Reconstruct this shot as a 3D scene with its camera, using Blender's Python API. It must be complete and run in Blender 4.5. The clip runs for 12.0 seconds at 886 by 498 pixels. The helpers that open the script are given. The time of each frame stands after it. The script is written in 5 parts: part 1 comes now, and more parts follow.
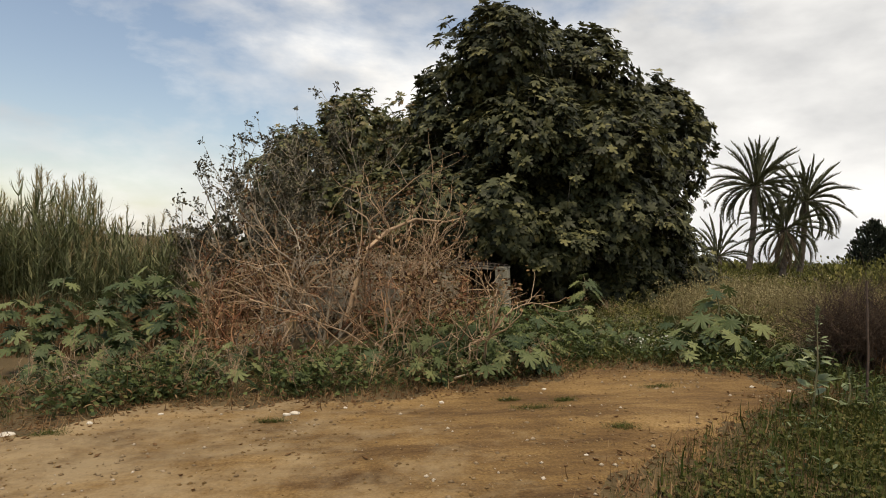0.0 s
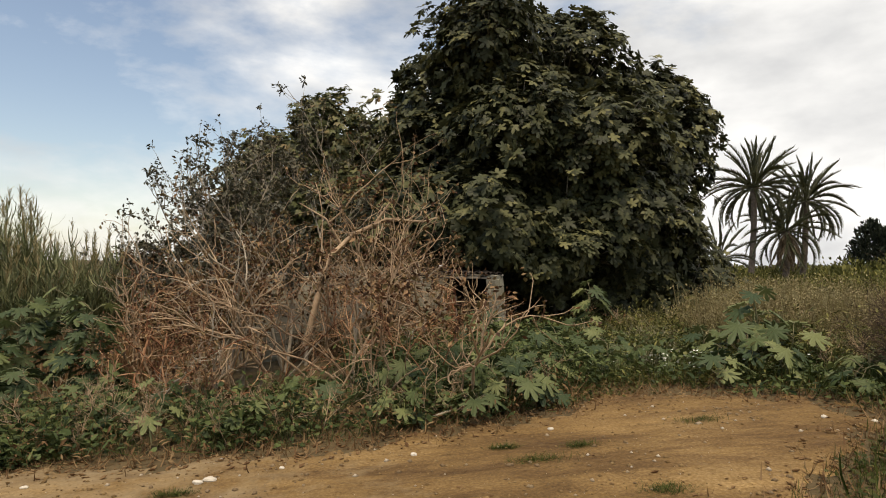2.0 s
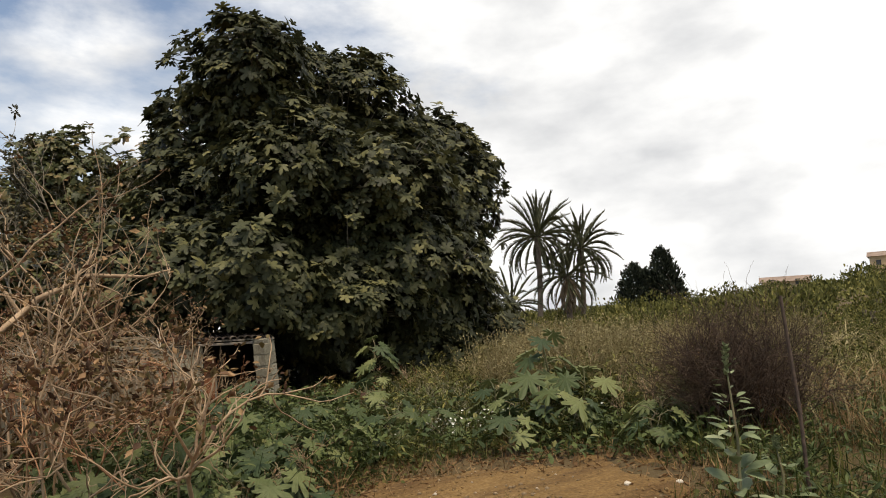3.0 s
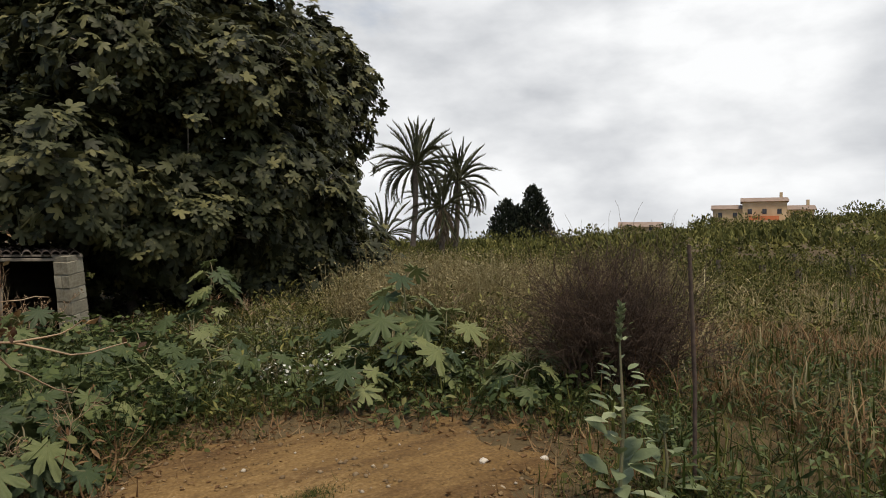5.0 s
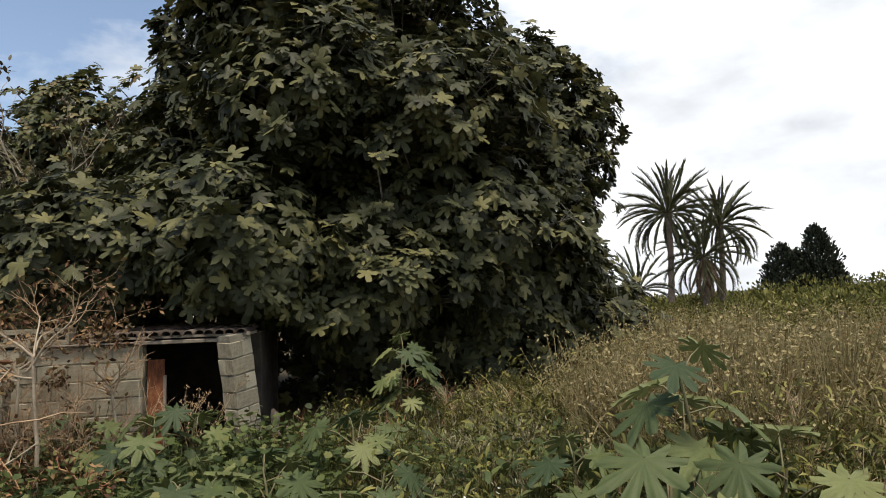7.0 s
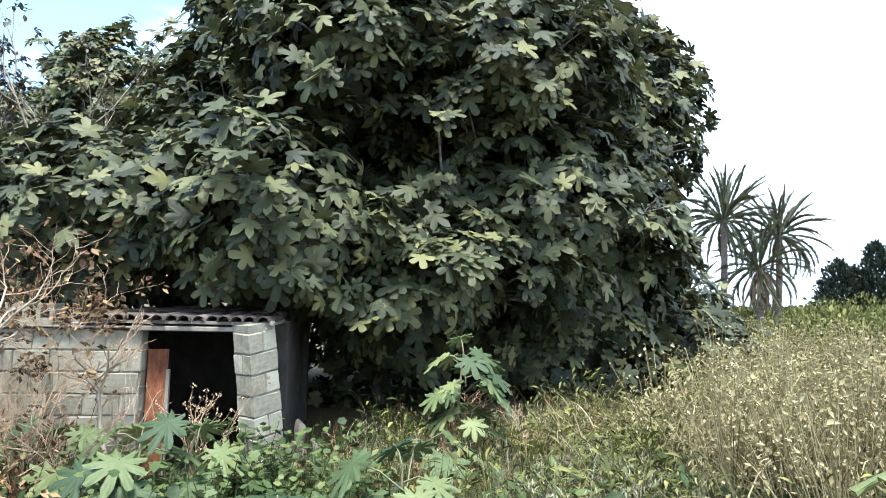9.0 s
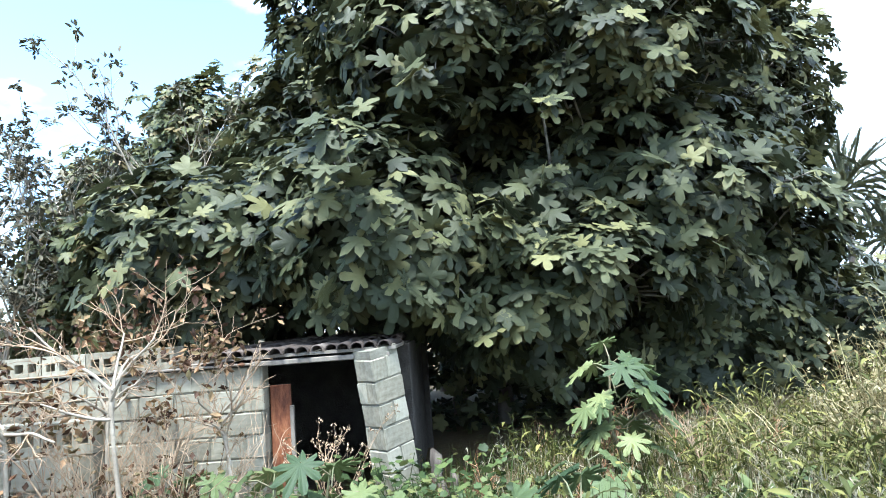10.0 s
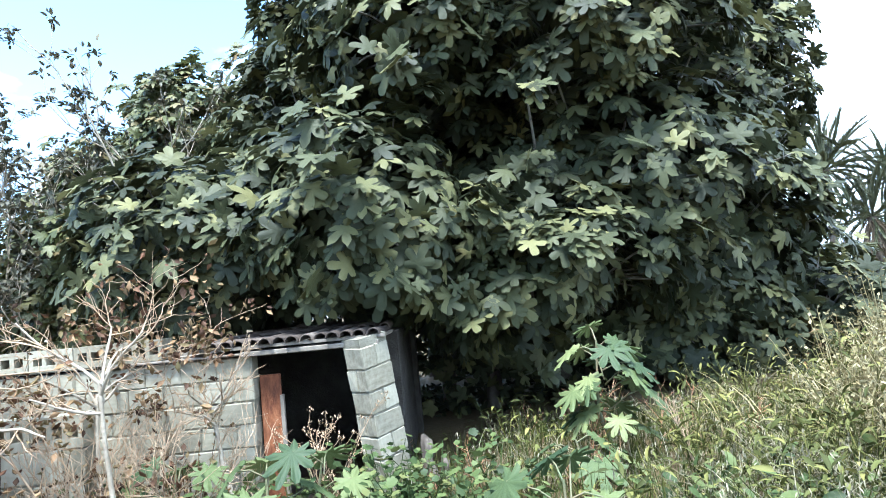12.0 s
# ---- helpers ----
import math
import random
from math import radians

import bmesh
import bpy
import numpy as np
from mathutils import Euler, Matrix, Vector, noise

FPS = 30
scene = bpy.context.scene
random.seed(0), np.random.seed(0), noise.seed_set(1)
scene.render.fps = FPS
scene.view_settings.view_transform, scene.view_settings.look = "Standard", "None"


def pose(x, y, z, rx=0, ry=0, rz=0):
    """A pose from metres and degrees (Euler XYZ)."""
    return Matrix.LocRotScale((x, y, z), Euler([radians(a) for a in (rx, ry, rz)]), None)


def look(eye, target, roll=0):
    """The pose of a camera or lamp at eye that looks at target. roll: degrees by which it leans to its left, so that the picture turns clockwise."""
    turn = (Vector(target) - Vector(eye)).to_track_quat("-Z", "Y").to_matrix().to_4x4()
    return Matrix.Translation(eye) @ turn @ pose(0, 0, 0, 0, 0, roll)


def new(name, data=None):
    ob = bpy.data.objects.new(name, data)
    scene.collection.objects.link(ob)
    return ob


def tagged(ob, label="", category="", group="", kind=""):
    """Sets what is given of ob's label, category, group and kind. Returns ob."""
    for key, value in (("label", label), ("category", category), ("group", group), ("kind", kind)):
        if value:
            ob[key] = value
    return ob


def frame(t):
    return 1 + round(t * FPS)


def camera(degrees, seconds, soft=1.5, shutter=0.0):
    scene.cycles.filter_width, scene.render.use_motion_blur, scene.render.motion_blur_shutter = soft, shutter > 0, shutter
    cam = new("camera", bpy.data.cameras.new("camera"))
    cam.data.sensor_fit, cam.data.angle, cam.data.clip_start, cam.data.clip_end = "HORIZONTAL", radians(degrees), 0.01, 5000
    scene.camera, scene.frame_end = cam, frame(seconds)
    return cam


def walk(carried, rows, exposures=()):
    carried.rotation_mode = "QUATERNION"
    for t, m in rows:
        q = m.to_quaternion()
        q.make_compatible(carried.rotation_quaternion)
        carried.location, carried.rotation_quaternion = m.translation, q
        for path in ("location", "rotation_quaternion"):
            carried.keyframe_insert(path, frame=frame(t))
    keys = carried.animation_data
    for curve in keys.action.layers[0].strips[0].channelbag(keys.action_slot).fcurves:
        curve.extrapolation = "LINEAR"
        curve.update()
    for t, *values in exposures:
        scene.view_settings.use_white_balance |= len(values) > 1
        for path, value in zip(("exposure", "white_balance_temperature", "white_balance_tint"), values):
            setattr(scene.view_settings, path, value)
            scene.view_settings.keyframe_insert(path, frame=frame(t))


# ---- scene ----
# ---------------------------------------------------------------- camera
PATH = [
    (0.0, look((-0.219, -0.069, 1.733), (-0.076, 1.926, 1.737), 2.91)),
    (0.5, look((-0.034, 0.361, 1.675), (0.168, 2.349, 1.757), 0.22)),
    (1.0, look((0.016, 0.845, 1.636), (0.177, 2.838, 1.688), 4.19)),
    (1.5, look((0.189, 1.335, 1.621), (0.507, 3.309, 1.676), -0.92)),
    (2.0, look((0.153, 1.680, 1.601), (0.309, 3.673, 1.654), 0.97)),
    (2.5, look((0.569, 2.366, 1.578), (1.059, 4.297, 1.749), 0.21)),
    (3.0, look((0.978, 3.018, 1.594), (1.724, 4.861, 1.816), -2.87)),
    (3.5, look((1.058, 3.347, 1.604), (2.011, 5.098, 1.767), 1.45)),
    (3.7, look((1.062, 3.445, 1.630), (2.116, 5.142, 1.731), 1.92)),
    (5.3, look((1.952, 4.290, 1.632), (3.029, 5.975, 1.612), 0.09)),
    (5.5, look((2.147, 4.593, 1.649), (3.096, 6.353, 1.667), -1.18)),
    (6.0, look((2.578, 5.540, 1.653), (3.226, 7.430, 1.738), 2.93)),
    (6.5, look((2.779, 5.924, 1.676), (3.430, 7.812, 1.786), -1.45)),
    (7.0, look((3.029, 6.528, 1.635), (3.403, 8.484, 1.821), -2.05)),
    (7.2, look((3.080, 6.719, 1.637), (3.470, 8.670, 1.837), 0.85)),
    (8.8, look((3.044, 7.813, 1.645), (3.361, 9.776, 1.861), 1.52)),
    (9.0, look((2.964, 8.011, 1.634), (3.221, 9.986, 1.810), 1.33)),
    (9.5, look((2.747, 8.533, 1.593), (2.715, 10.516, 1.848), -4.39)),
    (10.0, look((2.757, 8.570, 1.598), (2.727, 10.556, 1.828), -4.44)),
    (10.5, look((2.910, 8.372, 1.620), (2.983, 10.351, 1.898), -3.79)),
    (11.0, look((2.783, 8.549, 1.585), (2.749, 10.529, 1.868), -6.01)),
    (11.5, look((2.922, 8.531, 1.606), (2.651, 10.495, 1.869), -7.32)),
    (12.0, look((2.752, 8.550, 1.610), (2.761, 10.542, 1.791), -5.54)),
]
EXPO = [(0.0, 0.36, 7800, 12), (0.5, 0.48, 7700, 12), (1.2, 0.46, 7800, 12), (2.6, 0.48, 7700, 12), (3.0, 0.5, 7600, 12), (3.4, 0.2, 7400, 12), (5.4, 0.3, 7300, 12), (6.0, 0.48, 7300, 12), (7.2, 0.8, 7100, 11), (8.8, 2.2, 5700, 6), (12.0, 2.6, 5250, 4)]
cam = camera(70.0, 12.0, soft=1.0)
walk(cam, PATH, EXPO)

# ---------------------------------------------------------------- world and sun
SUN_AZ, SUN_EL = -165.0, 68.0      # degrees clockwise from +y, and up
world = bpy.data.worlds.new("sky")
scene.world = world
world.use_nodes = True
wn, wl = world.node_tree.nodes, world.node_tree.links
sky = wn.new("ShaderNodeTexSky")
sky.sky_type, sky.sun_disc = "NISHITA", False
sky.sun_elevation, sky.sun_rotation = radians(SUN_EL), radians(SUN_AZ)
sky.air_density, sky.dust_density = 1.0, 1.0
bg = wn["Background"]
bg.inputs["Strength"].default_value = 0.12
coord = wn.new("ShaderNodeTexCoord")
stretch = wn.new("ShaderNodeMapping")
stretch.inputs["Scale"].default_value = (1.0, 1.0, 2.2)
wl.new(coord.outputs["Generated"], stretch.inputs["Vector"])
puff = wn.new("ShaderNodeTexNoise")
puff.inputs["Scale"].default_value, puff.inputs["Detail"].default_value = 3.3, 8.0
puff.inputs["Roughness"].default_value, puff.inputs["Distortion"].default_value = 0.57, 0.1
wl.new(stretch.outputs["Vector"], puff.inputs["Vector"])
side = wn.new("ShaderNodeVectorMath")
side.operation = "DOT_PRODUCT"
side.inputs[1].default_value = (0.36, 0.02, -0.32)
wl.new(coord.outputs["Generated"], side.inputs[0])
cover = wn.new("ShaderNodeMath")
cover.operation = "ADD"
wl.new(puff.outputs["Fac"], cover.inputs[0])
wl.new(side.outputs["Value"], cover.inputs[1])
cover_ramp = wn.new("ShaderNodeValToRGB")
cover_ramp.color_ramp.elements[0].position, cover_ramp.color_ramp.elements[1].position = 0.29, 0.55
wl.new(cover.outputs[0], cover_ramp.inputs["Fac"])
grey = wn.new("ShaderNodeTexNoise")
grey.inputs["Scale"].default_value, grey.inputs["Detail"].default_value = 4.2, 7.0
wl.new(stretch.outputs["Vector"], grey.inputs["Vector"])
grey_ramp = wn.new("ShaderNodeValToRGB")
grey_ramp.color_ramp.elements[0].position, grey_ramp.color_ramp.elements[1].position = 0.32, 0.62
grey_ramp.color_ramp.elements[0].color = (3.8, 4.25, 4.9, 1)
grey_ramp.color_ramp.elements[1].color = (6.4, 7.0, 7.75, 1)
wl.new(grey.outputs["Fac"], grey_ramp.inputs["Fac"])
clouds = wn.new("ShaderNodeMix")
clouds.data_type = "RGBA"
wl.new(cover_ramp.outputs["Color"], clouds.inputs["Factor"])
wl.new(sky.outputs["Color"], clouds.inputs["A"])
wl.new(grey_ramp.outputs["Color"], clouds.inputs["B"])
wl.new(clouds.outputs["Result"], bg.inputs["Color"])

sun = new("sun", bpy.data.lights.new("sun", "SUN"))
sun.data.energy, sun.data.angle, sun.data.color = 2.6, radians(16), (1.0, 0.94, 0.84)
az, el = radians(SUN_AZ), radians(SUN_EL)
sun.matrix_basis = look((0, 0, 30), (-math.sin(az) * math.cos(el), -math.cos(az) * math.cos(el), 30 - math.sin(el)))


# ---------------------------------------------------------------- mesh tools
def make_mesh(name, verts, loops, sizes, smooth=False):
    me = bpy.data.meshes.new(name)
    verts = np.asarray(verts, np.float32)
    loops, sizes = np.asarray(loops, np.int32), np.asarray(sizes, np.int32)
    me.vertices.add(len(verts))
    me.vertices.foreach_set("co", verts.ravel())
    me.loops.add(len(loops))
    me.loops.foreach_set("vertex_index", loops)
    me.polygons.add(len(sizes))
    me.polygons.foreach_set("loop_start", np.r_[0, np.cumsum(sizes)[:-1]].astype(np.int32))
    if smooth:
        me.polygons.foreach_set("use_smooth", np.ones(len(sizes), bool))
    me.update(calc_edges=True)
    me.validate()
    return me


class Heap:
    """Collects tubes and copies of small templates into one mesh."""

    def __init__(self):
        self.v, self.l, self.s, self.n = [], [], [], 0

    def add(self, verts, faces):
        verts, faces = np.asarray(verts, float), np.asarray(faces, int)
        self.v.append(verts)
        self.l.append((faces + self.n).ravel())
        self.s.append(np.full(len(faces), faces.shape[1]))
        self.n += len(verts)

    def copies(self, template, turns, spots):
        """template: verts (n,3) and faces (m,k). turns: (N,3,3). spots: (N,3)."""
        tv, tf = template
        if not len(spots):
            return
        v = np.einsum("nij,kj->nki", turns, tv) + spots[:, None]
        f = tf[None] + (np.arange(len(spots)) * len(tv))[:, None, None]
        self.add(v.reshape(-1, 3), f.reshape(-1, tf.shape[1]))

    def tube(self, pts, radii, sides=5):
        pts = np.asarray(pts, float)
        way = np.gradient(pts, axis=0)
        way /= np.linalg.norm(way, axis=1, keepdims=True) + 1e-9
        ref = np.where(np.abs(way[:, 2:3]) > 0.9, [[1.0, 0, 0]], [[0, 0, 1.0]])
        a = np.cross(way, ref)
        a /= np.linalg.norm(a, axis=1, keepdims=True) + 1e-9
        b = np.cross(way, a)
        ang = np.arange(sides) * 2 * math.pi / sides
        ring = a[:, None] * np.cos(ang)[:, None] + b[:, None] * np.sin(ang)[:, None]
        v = (pts[:, None] + ring * np.asarray(radii, float)[:, None, None]).reshape(-1, 3)
        i, j = np.meshgrid(np.arange(len(pts) - 1), np.arange(sides), indexing="ij")
        i, j = i.ravel(), j.ravel()
        k = (j + 1) % sides
        self.add(v, np.stack([i * sides + j, i * sides + k, (i + 1) * sides + k, (i + 1) * sides + j], 1))

    def mesh(self, name, smooth=False):
        return make_mesh(name, np.concatenate(self.v), np.concatenate(self.l), np.concatenate(self.s), smooth)


def thing(name, x, y, z, label, category, group="", kind=""):
    ob = new(name)
    ob.empty_display_size = 0.1
    ob.matrix_basis = Matrix.Translation((x, y, z))
    return tagged(ob, label, category, group, kind)


def part(name, me, material, parent, label="", kind=""):
    """Links a mesh given in world metres under a thing (or, for a sub-part, under a part)."""
    ob = new(name, me)
    if material and not me.materials:
        me.materials.append(material)
    ob.parent = parent
    if parent.type == "EMPTY":
        ob.matrix_parent_inverse = parent.matrix_basis.inverted()
    return tagged(ob, label, kind=kind)


def single(name, me, material, label, category, group="", kind=""):
    ob = new(name, me)
    me.materials.append(material)
    return tagged(ob, label, category, group, kind)


def unit(v):
    v = np.asarray(v, float)
    return v / (np.linalg.norm(v, axis=-1, keepdims=True) + 1e-9)


def leaf_turns(along, up, size):
    """Matrices (N,3,3) that lay a leaf's y along the given ways, its face towards up."""
    y = unit(along)
    x = unit(np.cross(y, up))
    z = np.cross(x, y)
    return np.stack([x, y, z], -1) * np.asarray(size, float)[:, None, None]


def as_matrix(turn, spot):
    m = Matrix.Identity(4)
    for i in range(3):
        for j in range(3):
            m[i][j] = float(turn[i, j])
        m[i][3] = float(spot[i])
    return m


def box(x0, y0, z0, x1, y1, z1, bevel=0.0, name="box"):
    bm = bmesh.new()
    bmesh.ops.create_cube(bm, size=1.0)
    for v in bm.verts:
        v.co = ((x0 + x1) / 2 + v.co.x * (x1 - x0), (y0 + y1) / 2 + v.co.y * (y1 - y0), (z0 + z1) / 2 + v.co.z * (z1 - z0))
    if bevel:
        bmesh.ops.bevel(bm, geom=bm.edges[:], offset=bevel, segments=1, affect="EDGES")
    me = bpy.data.meshes.new(name)
    bm.to_mesh(me)
    bm.free()
    return me


# ---------------------------------------------------------------- leaf templates (length 1 along y)
def fan(outline, centre, droop, curl=0.0, crease=0.0):
    pts = np.array([(x, y, 0.0) for x, y in outline])
    far = np.hypot(pts[:, 0] - centre[0], pts[:, 1] - centre[1])
    pts[:, 2] = -droop * far ** 2 + curl * np.abs(pts[:, 0])
    if crease:      # each lobe is folded along its middle vein
        pts[np.arange(len(pts)) % 6 != 2, 2] -= crease
        pts[5::6, 2] -= crease * 0.4
    v = np.vstack([[(centre[0], centre[1], 0.0)], pts])
    n = len(pts)
    f = np.array([(0, 1 + i, 1 + (i + 1) % n) for i in range(n)])
    return v, f


def lobed(angles, lengths, width, sinus, centre, blunt):
    """A palmate leaf: lobes at the given angles (degrees from +y) and lengths about its centre."""
    out = []
    for k, (a, r) in enumerate(zip(angles, lengths)):
        w = width[k]
        for da, rr in ((-w, 0.74), (-w * blunt, 0.94), (0, 1.0), (w * blunt, 0.94), (w, 0.74)):
            t = radians(a + da)
            out.append((centre[0] + math.sin(t) * r * rr, centre[1] + math.cos(t) * r * rr))
        if k + 1 < len(angles):
            t = radians((a + angles[k + 1]) / 2)
            out.append((centre[0] + math.sin(t) * sinus, centre[1] + math.cos(t) * sinus))
    t = radians(180)
    out.append((centre[0], centre[1] - sinus * 0.75))
    return out


def lite(outline, keep):
    """The same outline with fewer points in each lobe."""
    return [p for i, p in enumerate(outline) if i % 6 in keep]


FIG_EDGE = lobed((-120, -60, 0, 60, 120), (0.42, 0.55, 0.66, 0.55, 0.42), (23, 20, 18, 20, 23), 0.235, (0, 0.36), 0.6)
FIG = fan(FIG_EDGE, (0, 0.34), 0.30, 0.16, 0.05)
FIG_FLAT = fan(lite(FIG_EDGE, (0, 2, 4, 5)), (0, 0.34), 0.55, -0.05)
CASTOR = fan(lobed((-152, -112, -74, -37, 0, 37, 74, 112, 152), (0.36, 0.46, 0.56, 0.64, 0.68, 0.64, 0.56, 0.46, 0.36), (14, 13, 12.5, 12, 12, 12, 12.5, 13, 14), 0.22, (0, 0.36), 0.36), (0, 0.36), 0.42, 0.16, 0.065)
OVAL = fan(((0, 0), (0.17, 0.2), (0.24, 0.5), (0.14, 0.82), (0, 1), (-0.14, 0.82), (-0.24, 0.5), (-0.17, 0.2)), (0, 0.5), 0.3, 0.2)
LANCE = fan(((0, 0), (0.1, 0.3), (0.11, 0.6), (0, 1), (-0.11, 0.6), (-0.1, 0.3)), (0, 0.45), 0.5, 0.3)
MALLOW = fan(lite(lobed((-110, -55, 0, 55, 110), (0.46, 0.5, 0.54, 0.5, 0.46), (24, 24, 24, 24, 24), 0.36, (0, 0.42), 0.6), (1, 3, 5)), (0, 0.42), 0.2, 0.25)
ROUND = fan(((0, 0), (0.36, 0.18), (0.44, 0.55), (0.2, 0.92), (-0.2, 0.92), (-0.44, 0.55), (-0.36, 0.18)), (0, 0.5), 0.2, 0.2)
CRUMPLE = (np.array([(0, 0, 0), (0.3, 0.4, 0.15), (0, 0.6, -0.12), (-0.28, 0.42, 0.18), (0.05, 1, 0.2)]), np.array([(0, 1, 2), (0, 2, 3), (2, 1, 4), (3, 2, 4)]))
BLADE = (np.array([(-0.5, 0, 0), (0.5, 0, 0), (0.38, 0.5, 0.06), (-0.38, 0.5, 0.06), (0.2, 0.82, 0.22), (-0.2, 0.82, 0.22), (0, 1.0, 0.42)]) * (0.03, 1, 1), np.array([(0, 1, 2), (0, 2, 3), (3, 2, 4), (3, 4, 5), (5, 4, 6)]))

ARCH = (np.array([(sx * w, y, z) for y, z, w in ((0, 0, 0.5), (0.3, 0.02, 0.45), (0.55, 0.10, 0.38), (0.75, 0.24, 0.28), (0.88, 0.42, 0.18)) for sx in (-1, 1)] + [(0, 0.94, 0.60)]) * (0.022, 1, 1),
        np.array([(0, 1, 3), (0, 3, 2), (2, 3, 5), (2, 5, 4), (4, 5, 7), (4, 7, 6), (6, 7, 9), (6, 9, 8), (8, 9, 10)]))


# ---------------------------------------------------------------- materials
def ramp(nodes, stops):
    node = nodes.new("ShaderNodeValToRGB")
    el = node.color_ramp.elements
    while len(el) < len(stops):
        el.new(0.5)
    for e, (p, c) in zip(el, stops):
        e.position, e.color = p, (*c, 1)
    return node


def material(name, stops, rough=0.7, grain=8.0, detail=6.0, bump=0.3, bump_scale=40.0, through_light=0.0, island=0.0, spec=0.3, stretch_z=1.0, random_object=0.0, fine=0.0):
    """A procedural surface: a colour ramp over noise, varied by island or by object, with fine relief."""
    m = bpy.data.materials.new(name)
    m.use_nodes = True
    n, l = m.node_tree.nodes, m.node_tree.links
    bsdf = n["Principled BSDF"]
    bsdf.inputs["Roughness"].default_value = rough
    bsdf.inputs["Specular IOR Level"].default_value = spec
    tc = n.new("ShaderNodeTexCoord")
    mp = n.new("ShaderNodeMapping")
    mp.inputs["Scale"].default_value = (1, 1, stretch_z)
    l.new(tc.outputs["Object"], mp.inputs["Vector"])
    no = n.new("ShaderNodeTexNoise")
    no.inputs["Scale"].default_value, no.inputs["Detail"].default_value = grain, detail
    no.inputs["Roughness"].default_value = 0.62
    l.new(mp.outputs["Vector"], no.inputs["Vector"])
    value = no.outputs["Fac"]

    def mixed(a, b, share):
        mx = n.new("ShaderNodeMix")
        mx.inputs["Factor"].default_value = share
        l.new(a, mx.inputs["A"])
        l.new(b, mx.inputs["B"])
        return mx.outputs["Result"]

    if fine:
        nf = n.new("ShaderNodeTexNoise")
        nf.inputs["Scale"].default_value, nf.inputs["Detail"].default_value = fine, 5.0
        l.new(mp.outputs["Vector"], nf.inputs["Vector"])
        value = mixed(value, nf.outputs["Fac"], 0.45)
    if island:
        geo = n.new("ShaderNodeNewGeometry")
        value = mixed(value, geo.outputs["Random Per Island"], island)
    if random_object:
        oi = n.new("ShaderNodeObjectInfo")
        value = mixed(value, oi.outputs["Random"], random_object)
    cr = ramp(n, stops)
    l.new(value, cr.inputs["Fac"])
    l.new(cr.outputs["Color"], bsdf.inputs["Base Color"])
    if bump:
        nb = n.new("ShaderNodeTexNoise")
        nb.inputs["Scale"].default_value, nb.inputs["Detail"].default_value = bump_scale, 5.0
        l.new(mp.outputs["Vector"], nb.inputs["Vector"])
        bp = n.new("ShaderNodeBump")
        bp.inputs["Strength"].default_value, bp.inputs["Distance"].default_value = bump, 0.02
        l.new(nb.outputs["Fac"], bp.inputs["Height"])
        l.new(bp.outputs["Normal"], bsdf.inputs["Normal"])
    if through_light:
        tr = n.new("ShaderNodeBsdfTranslucent")
        l.new(cr.outputs["Color"], tr.inputs["Color"])
        ms = n.new("ShaderNodeMixShader")
        ms.inputs[0].default_value = through_light
        l.new(bsdf.outputs[0], ms.inputs[1])
        l.new(tr.outputs[0], ms.inputs[2])
        l.new(ms.outputs[0], n["Material Output"].inputs["Surface"])
    return m


FIG_LEAF = material("fig_leaf", ((0.2, (0.026, 0.030, 0.014)), (0.45, (0.046, 0.051, 0.024)), (0.7, (0.080, 0.084, 0.037)), (0.92, (0.18, 0.168, 0.068))), 0.56, 5, 3, 0.25, 60, 0.16, 0.75, 0.22)
FIG_LEAF_ONE = material("fig_leaf_single", ((0.1, (0.033, 0.038, 0.017)), (0.5, (0.070, 0.076, 0.034)), (0.92, (0.185, 0.172, 0.068))), 0.56, 5, 3, 0.25, 60, 0.16, 0, 0.22, 1.0, 0.7)
FIG_OLD = material("fig_leaf_autumn", ((0.2, (0.050, 0.058, 0.022)), (0.5, (0.098, 0.106, 0.038)), (0.74, (0.145, 0.135, 0.052)), (0.92, (0.19, 0.125, 0.058))), 0.5, 5, 3, 0.25, 60, 0.2, 0.75, 0.3)
FIG_BARK = material("fig_bark", ((0.3, (0.10, 0.088, 0.075)), (0.6, (0.22, 0.20, 0.17)), (0.8, (0.30, 0.28, 0.25))), 0.85, 9, 6, 0.6, 35)
CASTOR_LEAF = material("castor_leaf", ((0.15, (0.036, 0.058, 0.026)), (0.5, (0.086, 0.112, 0.042)), (0.85, (0.185, 0.205, 0.082))), 0.55, 6, 3, 0.2, 50, 0.2, 0, 0.25, 1.0, 0.7)
CASTOR_STEM = material("castor_stem", ((0.3, (0.10, 0.13, 0.06)), (0.7, (0.20, 0.15, 0.09))), 0.6, 9, 4, 0.3)
WEED_LEAF = material("weed_leaf", ((0.2, (0.030, 0.044, 0.016)), (0.45, (0.060, 0.086, 0.030)), (0.74, (0.105, 0.130, 0.044)), (0.96, (0.20, 0.18, 0.07))), 0.5, 2.5, 3, 0.2, 50, 0.22, 0.7, 0.14)
CLOVER = material("clover_leaf", ((0.2, (0.028, 0.038, 0.009)), (0.5, (0.056, 0.066, 0.016)), (0.8, (0.13, 0.11, 0.034))), 0.55, 1.5, 4, 0.2, 50, 0.2, 0.6, 0.14)
WEED_PALE = material("weed_leaf_pale", ((0.2, (0.065, 0.09, 0.042)), (0.6, (0.11, 0.14, 0.07)), (0.9, (0.20, 0.225, 0.13))), 0.5, 4, 3, 0.2, 50, 0.2, 0.7, 0.14)
